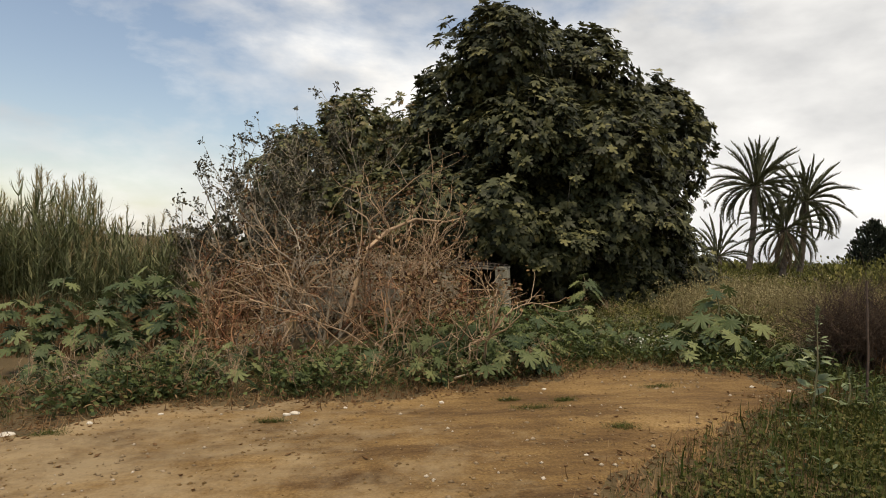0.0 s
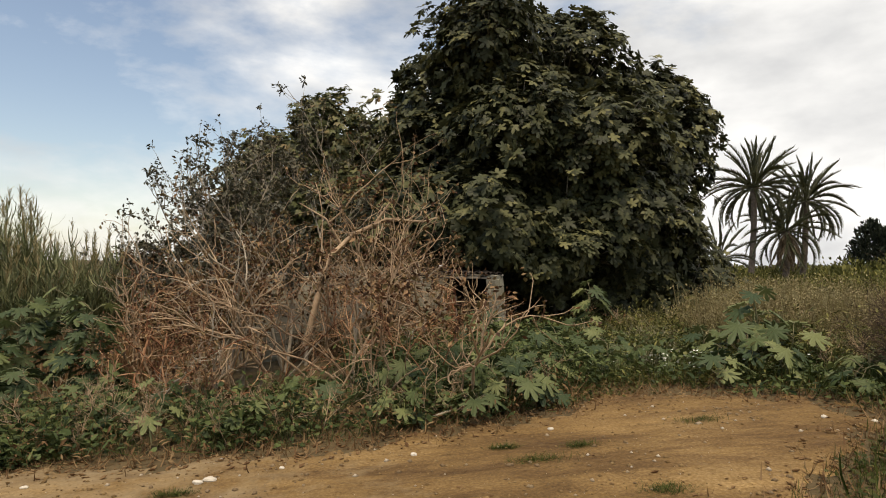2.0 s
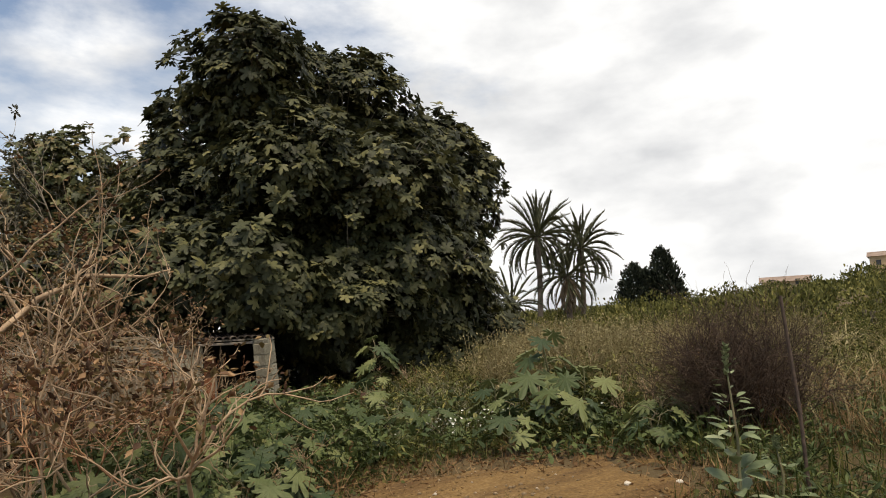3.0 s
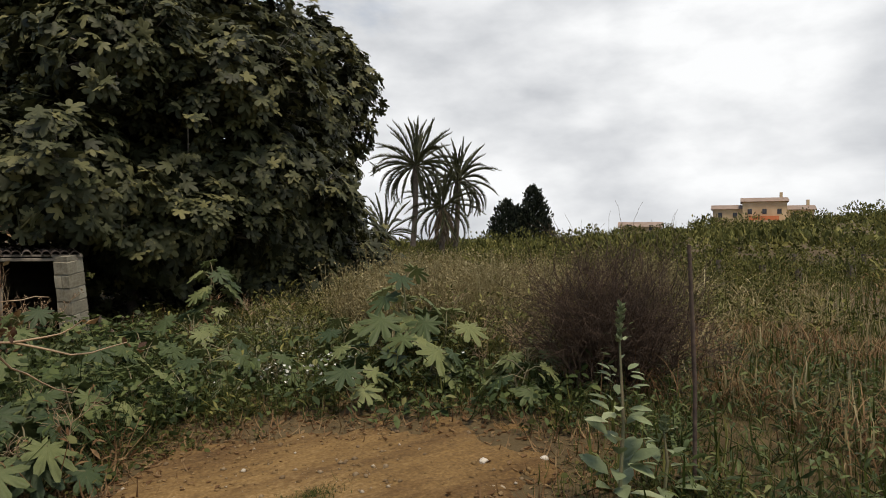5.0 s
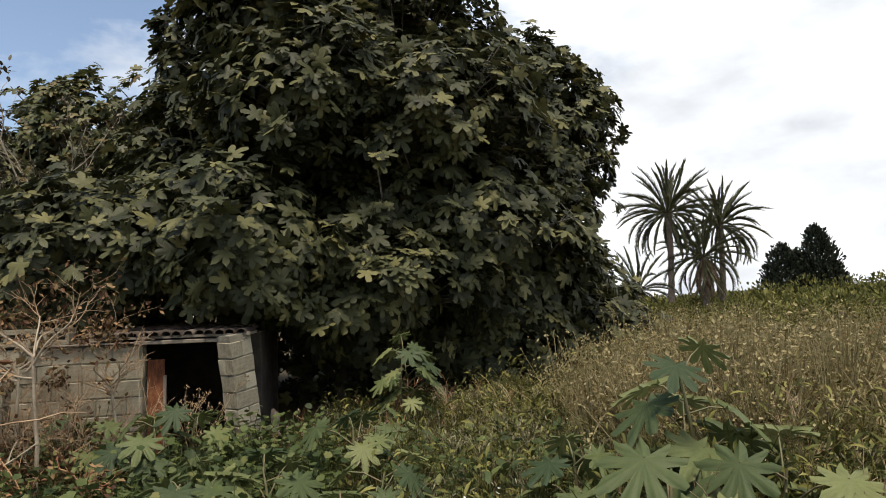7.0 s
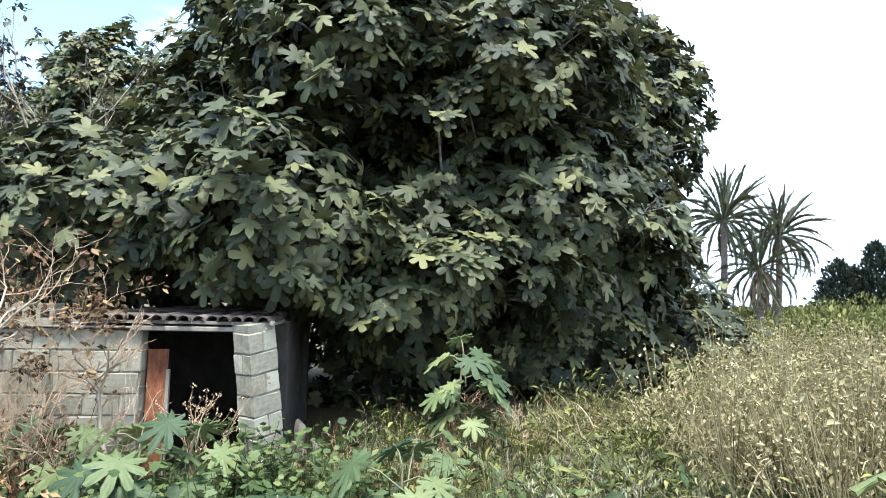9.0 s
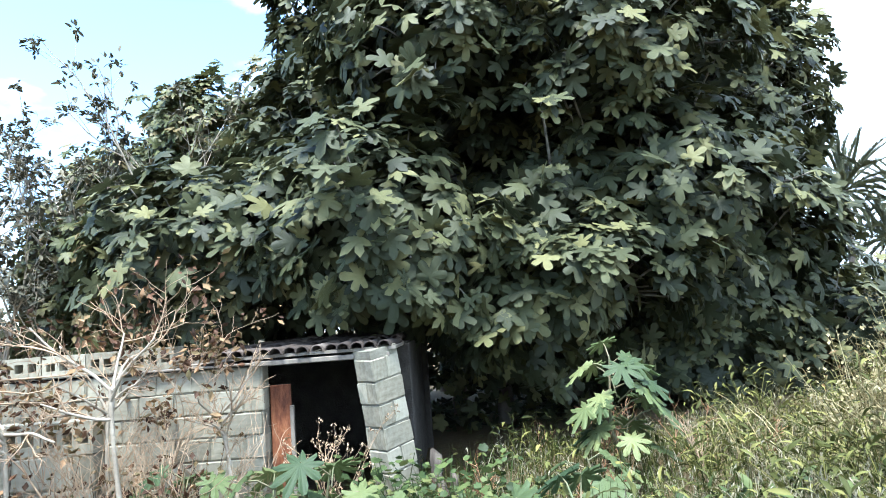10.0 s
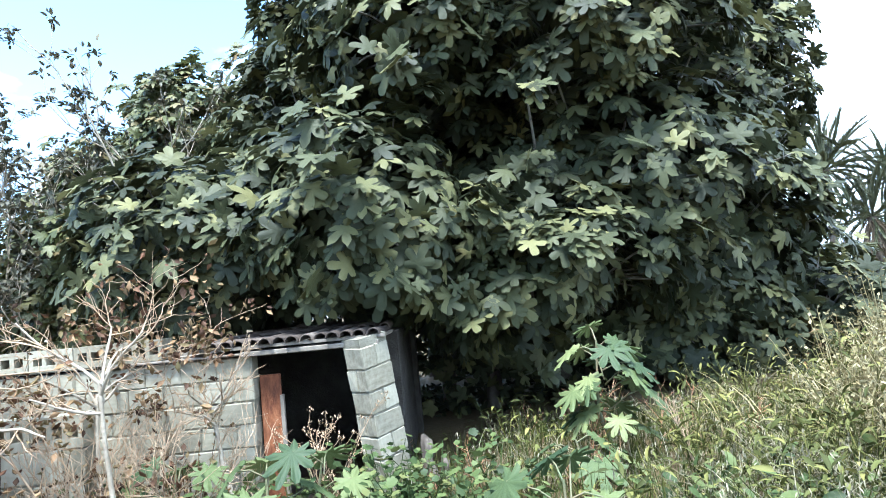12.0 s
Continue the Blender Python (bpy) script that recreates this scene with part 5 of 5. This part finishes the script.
grass("field_grass", scatter(30000, 1.2, 13, -8.5, 8.5, lambda x, y: edge_band(0.2, 20)(x, y) * (((x > 4.3) | (y < 1.8)) * 0.9 + 0.1) * np.clip(0.55 + 0.7 * waves(0.5 * x, 0.45 * y), 0.15, 1)), (0.12, 0.34), GRASS, "uncut green grass of the roadside field", 2.2, (8, 65))
grass("field_grass", scatter(9000, 3.5, 13, -8.5, 8.0, lambda x, y: edge_band(1.5, 20)(x, y) * np.clip(0.4 - 0.7 * waves(0.5 * x, 0.45 * y), 0.05, 1)), (0.15, 0.4), DRY_GRASS, "dry grass of the roadside field", 2.0, (8, 60))
flowers = Heap()
sp = scatter(420, 2.9, 5.2, 8.7, 10.4, lambda x, y: clear_path(x, y) * (0.06 + 0.94 * (np.hypot(x - 3.9, y - 9.8) < 0.55)))
sp[:, 2] += rng.uniform(0.12, 0.32, len(sp))
flowers.copies(MALLOW, leaf_turns(random_ways(len(sp), 50, 120), np.tile(UP, (len(sp), 1)) + rng.normal(0, 0.5, (len(sp), 3)), np.full(len(sp), 0.035)), sp)
single("white_flowers", flowers.mesh("white_flowers"), PETAL, "small white flowers among the weeds", "flowers", kind="stuff")


# ---------------------------------------------------------------- stones
def stone_mesh(size, seed):
    rs = np.random.default_rng(seed)
    bm = bmesh.new()
    bmesh.ops.create_icosphere(bm, subdivisions=2, radius=1.0)
    for v in bm.verts:
        k = 1 + 0.22 * math.sin(3 * v.co.x + seed) * math.cos(2.6 * v.co.y + 2 * seed) + rs.normal(0, 0.05)
        v.co = Vector((v.co.x * size * k, v.co.y * size * 0.75 * k, v.co.z * size * 0.5 * k))
    me = bpy.data.meshes.new("stone")
    bm.to_mesh(me)
    bm.free()
    return me


for i, (x, y, s) in enumerate(((-3.68, 6.75, 0.075), (-1.28, 6.6, 0.06), (-1.20, 6.64, 0.07), (-0.69, 6.8, 0.035), (3.99, 7.05, 0.05), (4.35, 6.9, 0.05), (1.4, 5.0, 0.03), (2.0, 13.3, 0.12), (-3.9, 6.35, 0.11), (-3.2, 6.5, 0.05), (-2.6, 6.75, 0.045), (0.35, 6.9, 0.05), (1.6, 7.35, 0.045))):
    s *= 0.65
    me = stone_mesh(s, i)
    me.transform(Matrix.Translation((x, y, float(road_z(x, y)) + s * 0.2)))
    single("stone", me, STONE, "pale loose limestone lump on the ground", "stone", "stones on the track")
peb = Heap()
tv = np.array([(0.5, 0, 0), (-0.45, 0.1, 0), (0, 0.4, 0.02), (0.05, -0.42, 0), (0, 0, 0.32), (0, 0, -0.3)])
tf = np.array([(0, 2, 4), (2, 1, 4), (1, 3, 4), (3, 0, 4), (2, 0, 5), (1, 2, 5), (3, 1, 5), (0, 3, 5)])
sp = scatter(17000, -8, 4.8, 1.6, 8.6, lambda x, y: (road_depth(x, y) > 0.03) * np.clip(0.35 + 0.6 * waves(1.1 * x, 1.7 * y), 0.06, 1))
sp[:, 2] = road_z(sp[:, 0], sp[:, 1]) + 0.003
n = len(sp)
peb.copies((tv, tf), leaf_turns(random_ways(n, 70, 110), np.tile(UP, (n, 1)) + rng.normal(0, 0.2, (n, 3)), 0.008 + 0.055 * rng.random(n) ** 6), sp)
single("pebbles", peb.mesh("pebbles"), PEBBLE, "small pale pebbles strewn over the track", "pebbles", kind="stuff")
clods = Heap()
sp = scatter(26000, -8, 4.6, 2.0, 8.8, lambda x, y: (road_depth(x, y) > -0.1) * np.clip(0.3 + 0.6 * waves(1.6 * x + 1, 2.2 * y), 0.05, 1))
sp[:, 2] = road_z(sp[:, 0], sp[:, 1]) + 0.001
n = len(sp)
clods.copies((tv, tf), leaf_turns(random_ways(n, 70, 110), np.tile(UP, (n, 1)) + rng.normal(0, 0.2, (n, 3)), 0.010 + 0.05 * rng.random(n) ** 5), sp)
single("dirt_clods", clods.mesh("dirt_clods"), CLOD, "small brown clods on the track", "clods", kind="stuff")
litter = scatter(17000, -6, 5.0, 2.5, 9.0, lambda x, y: np.clip(1 - np.abs(road_depth(x, y) + 0.15) * 1.5, 0.012, 1))
litter[:, 2] = np.maximum(litter[:, 2], road_z(litter[:, 0], litter[:, 1])) + 0.002
h = Heap()
h.copies(CRUMPLE, leaf_turns(random_ways(len(litter), 75, 105), np.tile(UP, (len(litter), 1)), rng.uniform(0.02, 0.07, len(litter))), litter)
single("leaf_litter", h.mesh("leaf_litter"), RUSSET_GRASS, "brown fallen leaves along the track's edge", "leaf litter", kind="stuff")
for x, y, rx, ry in ((1.28, 6.5, 0.24, 0.1), (1.95, 5.7, 0.16, 0.1), (2.95, 7.25, 0.2, 0.12), (1.7, 6.8, 0.12, 0.08), (-3.45, 6.2, 0.2, 0.1), (1.1, 6.9, 0.12, 0.05), (-1.4, 6.4, 0.16, 0.05)):
    k = 420
    px, py = rng.normal(x, rx * 0.5, k), rng.normal(y, ry * 0.5, k)
    grass("grass_tuft", np.stack([px, py, road_z(px, py)], 1), (0.025, 0.07), GRASS, "small grass tuft growing in the track", 2.0, (58, 88))
fallen = Heap()
for a, b in (((-4.3, 8.1, -0.1), (-3.5, 8.45, -0.05)), ((0.5, 7.9, 0.1), (1.1, 8.1, 0.15))):
    a, b = np.array(a), np.array(b)
    fallen = Heap()
    fallen.tube([a, (a + b) / 2 + (0, 0, 0.05), b], (0.014, 0.012, 0.008), 6)
    single("fallen_branch", fallen.mesh("fallen_branch", True), TWIG_PALE, "bleached fallen branch lying in the weeds", "branch")


# ---------------------------------------------------------------- reeds
reed = Heap()
plume = Heap()
sp = scatter(1500, -14, -5.6, 13.5, 17, lambda x, y: 0.9 + 0 * x)
sp = sp[:900]
for p in sp:
    hgt = rng.uniform(1.6, 2.8) * (1 - 0.25 * (p[0] > -7)) * (1 + 0.15 * math.sin(2.1 * p[0]))
    top = p + np.array([rng.normal(0, 0.24), rng.normal(0, 0.2), hgt])
    reed.tube([p, (p + top) / 2, top], (0.012, 0.010, 0.005), 3)
    k = 22
    f = rng.uniform(0.12, 1.0, k)
    a = rng.uniform(0, 2 * math.pi, k)
    al = np.stack([np.cos(a) * 0.8, np.sin(a) * 0.8, rng.uniform(0.1, 1.0, k)], 1)
    t = leaf_turns(al, -np.stack([np.cos(a), np.sin(a), 0 * a], 1), rng.uniform(0.28, 0.5, k))
    t[:, :, 0] *= 2.4
    reed.copies(BLADE, t, p + (top - p) * f[:, None])
    if rng.random() < 0.5:
        k = 26
        f = rng.uniform(0, 1, k)
        al = random_ways(k, 5, 35)
        t = leaf_turns(al, random_ways(k, 60, 120), np.full(k, 0.16))
        t[:, :, 0] *= 2.6
        plume.copies(BLADE, t, top + np.stack([0 * f, 0 * f, 0.35 * f], 1))
reeds = thing("reed_bed", -9.5, 15.2, float(ground_z(-9.5, 15.2)), "dense bed of tall grey-green reeds with feathery plumes", "reeds")
part("cane_mass", reed.mesh("cane_mass"), REED_LEAF, reeds, kind="stuff")
part("plume_mass", plume.mesh("plume_mass"), DRY_GRASS, reeds, "feathery seed plumes", kind="stuff")


# ---------------------------------------------------------------- palms
def frond_mesh(length, bend, name):
    """A frond that arches down by the given degrees, its leaflets close set and folded upwards."""
    h = Heap()
    m = 15
    t = np.linspace(0, 1, m)
    ang = -np.radians(bend) * t ** 1.25
    step = length / (m - 1)
    pts = np.stack([0 * t, np.r_[0, np.cumsum(np.cos(ang[:-1]) * step)], np.r_[0, np.cumsum(np.sin(ang[:-1]) * step)]], 1)
    h.tube(pts, 0.05 * (1 - 0.8 * t) + 0.006, 4)
    k = 64
    f = np.repeat(np.linspace(0.12, 1.0, k), 2)
    s = np.tile((-1.0, 1.0), k)
    at = np.stack([np.interp(f, t, pts[:, i]) for i in range(3)], 1)
    d = unit(np.stack([np.interp(f, t, np.gradient(pts[:, i], t)) for i in range(3)], 1))
    lift = np.stack([0 * f, -d[:, 2], d[:, 1]], 1)
    al = d * 0.85 + np.stack([s * 0.26, 0 * s, 0 * s], 1) + lift * 0.12 + rng.normal(0, 0.06, (2 * k, 3))
    ln = length * 0.13 * np.sin(np.clip(f, 0.12, 0.93) * math.pi) ** 0.5
    turns = leaf_turns(al, lift - np.stack([s * 0.5, 0 * s, 0 * s], 1), ln)
    turns[:, :, 0] *= 5.0
    h.copies(BLADE, turns, at)
    return h.mesh(name)


def palm(x, y, trunk_h, fronds, length, lean, dead=0, low=-0.6, label="tall date palm with arching grey-green fronds"):
    z = float(ground_z(x, y))
    ob = thing("palm_tree", x, y, z, label, "palm", "group of palms")
    top = np.array([x + lean, y, z + trunk_h])
    h = Heap()
    q = np.linspace(0, 1, 24)
    pts = np.array([x, y, z - 0.2]) + (top - np.array([x, y, z - 0.2])) * q[:, None] + np.stack([0.15 * np.sin(q * 3), 0 * q, 0 * q], 1)
    h.tube(pts, 0.26 - 0.03 * q + 0.035 * (np.arange(24) % 2) + 0.12 * np.clip(q - 0.85, 0, 1) / 0.15, 9)
    part("trunk", h.mesh("trunk", True), PALM_BARK, ob)
    kinds = [frond_mesh(length, a, "frond") for a in (30, 62, 92)]
    deads = [frond_mesh(length * 0.85, 60, "dead_frond")] if dead else []
    for me in kinds:
        me.materials.append(PALM_LEAF)
    for me in deads:
        me.materials.append(PALM_DEAD)
    back = ob.matrix_basis.inverted()
    for i in range(fronds + dead):
        f = i / fronds
        pitch = 86 - 128 * min(f, 1) ** 0.95 if i < fronds else rng.uniform(-75, -40)
        me = kinds[0 if f < 0.3 else (1 if f < 0.65 else 2)] if i < fronds else deads[0]
        fr = new("dead_frond" if i >= fronds else "frond", me)
        fr.parent = ob
        fr.matrix_parent_inverse = back
        fr.matrix_basis = Matrix.Translation(pts[-1]) @ pose(0, 0, 0, 0, 0, i * 137.5 + rng.normal(0, 8)) @ pose(0, 0.1, 0, pitch + rng.normal(0, 5), rng.normal(0, 12), 0)
    return ob


palm(31.7, 55.5, 8.5, 56, 4.6, 0.3)
palm(37.2, 56.5, 7.4, 50, 4.4, 0.3)
palm(34.6, 55.0, 4.6, 36, 4.2, 0.1, 22, label="shorter palm with a skirt of dead brown fronds")
palm(29.6, 57.0, 2.0, 30, 3.9, 0.0, label="low young palm with upright fronds")


# ---------------------------------------------------------------- far trees, houses and hills
TUFT = (np.array([(0, 0, 0), (0.24, 0.4, 0.1), (0.05, 1.0, -0.05), (-0.25, 0.6, 0.12)]), np.array([(0, 1, 2), (0, 2, 3)]))


def far_tree(name, x, y, parts_, leaf, n, size, mat, label, category="tree", upward=0.5, group=""):
    """A tree of many leaf clumps over given lobes, with a short trunk."""
    z = float(ground_z(x, y))
    ob = thing(name, x, y, z, label, category, group)
    lobes = [(x + a, y + b, z + c, d, e, f) for a, b, c, d, e, f in parts_]
    spots, ways = crown_points(lobes, n, 0.2)
    spots2, ways2 = crown_points([(*b[:3], b[3] * 0.7, b[4] * 0.7, b[5] * 0.8) for b in lobes], n // 2, 0.1)
    spots, ways = np.concatenate([spots, spots2]), np.concatenate([ways, ways2])
    al = ways + rng.normal(0, 0.5, ways.shape) + UP * upward
    h = Heap()
    h.copies(leaf, leaf_turns(al, ways + rng.normal(0, 0.5, ways.shape), rng.uniform(*size, len(spots))), spots)
    part("crown", h.mesh("crown"), mat, ob, kind="stuff")
    t = Heap()
    low = min(b[2] for b in lobes)
    t.tube([(x, y, z - 0.3), (x, y, max(low, z + 0.6))], (0.12 + 0.02 * parts_[0][5], 0.1), 7)
    part("trunk", t.mesh("trunk", True), PALM_BARK, ob)
    return ob


CY = (76.6, 92.0)
far_tree("cypress", CY[0] - 3.0, CY[1] + 2.0, [(0, 0, 2.8, 2.7, 2.4, 3.2), (0.2, 0, 5.2, 2.0, 2.0, 3.0), (0.3, 0, 7.0, 1.1, 1.1, 1.9), (1.4, 0, 3.4, 2.2, 2, 3.8), (3.0, 0, 3.6, 2.0, 2, 3.9)], TUFT, 4200, (0.4, 0.9), CYPRESS_LEAF, "dark green cypress with a broken rounded top", upward=1.2)
far_tree("cypress", CY[0] + 1.6, CY[1], [(0.3, 0, 3.0, 3.4, 2.8, 3.4), (0.5, 0, 6.0, 2.5, 2.3, 3.2), (0.3, 0, 8.6, 1.5, 1.5, 2.2), (0.0, 0, 9.8, 0.8, 0.8, 1.3), (2.6, 0, 2.6, 1.8, 1.6, 2.8)], TUFT, 4200, (0.4, 0.9), CYPRESS_LEAF, "dark green cypress with a blunt pointed top", upward=1.2)
for i in range(200):
    a, r = radians(rng.uniform(36, 92)), 62 + 150 * rng.random() ** 0.8
    x, y = r * math.sin(a), r * math.cos(a)
    s = rng.uniform(0.8, 2.0) * (0.7 if r < 110 else 1.0)
    far_tree("scrub_bush", x, y, [(0, 0, 0.8 * s, 1.6 * s, 1.5 * s, 1.1 * s), (0.9 * s, 0.2, 0.5 * s, 1.1 * s, 1.0 * s, 0.8 * s)], TUFT, 240, (0.2 * s, 0.42 * s), SCRUB_LEAF, "low olive-green bush on the hillside", "bush", 0.6, "bushes on the hillside")
for i in range(70):
    a, r = radians(rng.uniform(22, 80)), rng.uniform(24, 70)
    x, y = r * math.sin(a), r * math.cos(a)
    s = rng.uniform(0.35, 0.75)
    far_tree("scrub_bush", x, y, [(0, 0, 0.6 * s, 1.6 * s, 1.5 * s, 1.0 * s)], TUFT, 260, (0.16 * s, 0.36 * s), SCRUB_LEAF, "low green bush in the overgrown field", "bush", 0.9, "bushes in the field")


for x, y, s in ((0.2, 21.5, 1.6), (2.4, 22.2, 1.7), (4.6, 22.8, 1.7), (7.0, 23.2, 1.6), (9.4, 23.0, 1.3), (-3.0, 19.5, 1.5), (-5.2, 18.6, 1.4)):
    far_tree("thicket", x, y, [(0, 0, 0.9 * s, 1.4 * s, 0.9 * s, 1.0 * s), (0.5 * s, -0.3, 0.7 * s, 1.0 * s, 0.9 * s, 0.8 * s)], FIG_FLAT, 420, (0.2, 0.32), FIG_LEAF, "dark thicket of fig suckers behind the trees", "bush", 0.4, "thicket behind the shed")


for x, y, s in ((3.3, 17.2, 0.8), (4.6, 17.0, 0.8), (5.9, 17.3, 0.8), (2.7, 18.6, 1.2), (6.8, 18.4, 1.0)):
    far_tree("thicket", x, y, [(0, 0, 0.5 * s, 1.0 * s, 0.7 * s, 0.8 * s)], FIG_FLAT, 200, (0.16, 0.26), FIG_LEAF, "low fig suckers in the shade of the tree", "bush", 0.4, "suckers under the fig tree")


for x, y, s in ((1.2, 17.9, 1.5), (-0.3, 17.9, 1.5)):
    far_tree("thicket", x, y, [(0, 0, 0.9 * s, 1.2 * s, 0.7 * s, 1.0 * s)], FIG_FLAT, 420, (0.18, 0.28), FIG_LEAF, "dark thicket of fig suckers behind the trees", "bush", 0.4, "thicket behind the shed")
mass = Heap()
for i in range(800):
    a, r = radians(rng.uniform(24, 92)), 50 + 176 * rng.random()
    x, y = r * math.sin(a), r * math.cos(a)
    z, s = float(ground_z(x, y)), rng.uniform(0.7, 1.5)
    spots, ways = crown_points([(x, y, z + 0.4 * s, 1.9 * s, 1.6 * s, 0.75 * s)], 130, 0.2)
    mass.copies(TUFT, leaf_turns(ways + rng.normal(0, 0.5, ways.shape) + UP * 0.6, ways + rng.normal(0, 0.5, ways.shape), rng.uniform(0.22, 0.5, len(spots)) * s), spots)
single("scrub_cover", mass.mesh("scrub_cover"), SCRUB_LEAF, "olive-green scrub covering the far hillside", "scrub", kind="stuff")


def house(x, y, turn, blocks, label):
    """Blocks of (x0, y0, x1, y1, height, windows on the front)."""
    z = float(ground_z(x, y)) + 1.5
    ob = thing("house", x, y, z, label, "house")
    m = Matrix.Translation((x, y, z)) @ pose(0, 0, 0, 0, 0, turn)
    for x0, y0, x1, y1, hgt, wins in blocks:
        me = box(x0, y0, -4.0, x1, y1, hgt, 0.03, "wall")
        me.transform(m)
        wall = part("wall", me, PLASTER, ob)
        bm = bmesh.new()
        o = 0.5
        mid = (y0 + y1) / 2
        v = [bm.verts.new(c) for c in ((x0 - o, y0 - o, hgt), (x1 + o, y0 - o, hgt), (x1 + o, y1 + o, hgt), (x0 - o, y1 + o, hgt), (x0 - o, mid, hgt + 1.3), (x1 + o, mid, hgt + 1.3))]
        for f in ((0, 1, 5, 4), (2, 3, 4, 5), (1, 2, 5), (3, 0, 4), (3, 2, 1, 0)):
            bm.faces.new([v[i] for i in f])
        me = bpy.data.meshes.new("roof")
        bm.to_mesh(me)
        bm.free()
        me.transform(m)
        part("roof", me, ROOF, ob)
        for k in range(wins):
            wx = x0 + (k + 0.5) * (x1 - x0) / wins
            me = box(wx - 0.5, y0 - 0.06, hgt * 0.45, wx + 0.5, y0 + 0.05, hgt * 0.45 + 1.3, 0.01, "window")
            me.transform(m)
            part("window", me, GLASS_DARK, wall)
    return ob, m


big, bm_ = house(160.0, 97.0, -58, ((-11, -4, -4, 4, 4.0, 2), (-4, -5, 6, 5, 5.8, 3), (6, -4, 12, 4, 3.7, 2)), "cream farmhouse with brown roofs on the hilltop")
for nm, b, mat in (("chimney", (4.6, 0, 6.4, 5.3, 0.8, 8.4), PLASTER), ("chimney", (10.6, 0, 4.2, 11.3, 0.7, 6.4), PLASTER), ("awning", (-2.6, -6.6, 1.0, 4.2, -5.0, 2.1), AWNING), ("terrace", (-8.0, -8.5, -4.0, 16.0, -5.0, 0.9), PLASTER)):
    me = box(*b, 0.03, nm)
    me.transform(bm_)
    part(nm, me, mat, big)
house(132.0, 112.0, -50, ((-5, -4, 5, 4, 1.6, 2),), "low house with a grey gabled roof on the ridge")
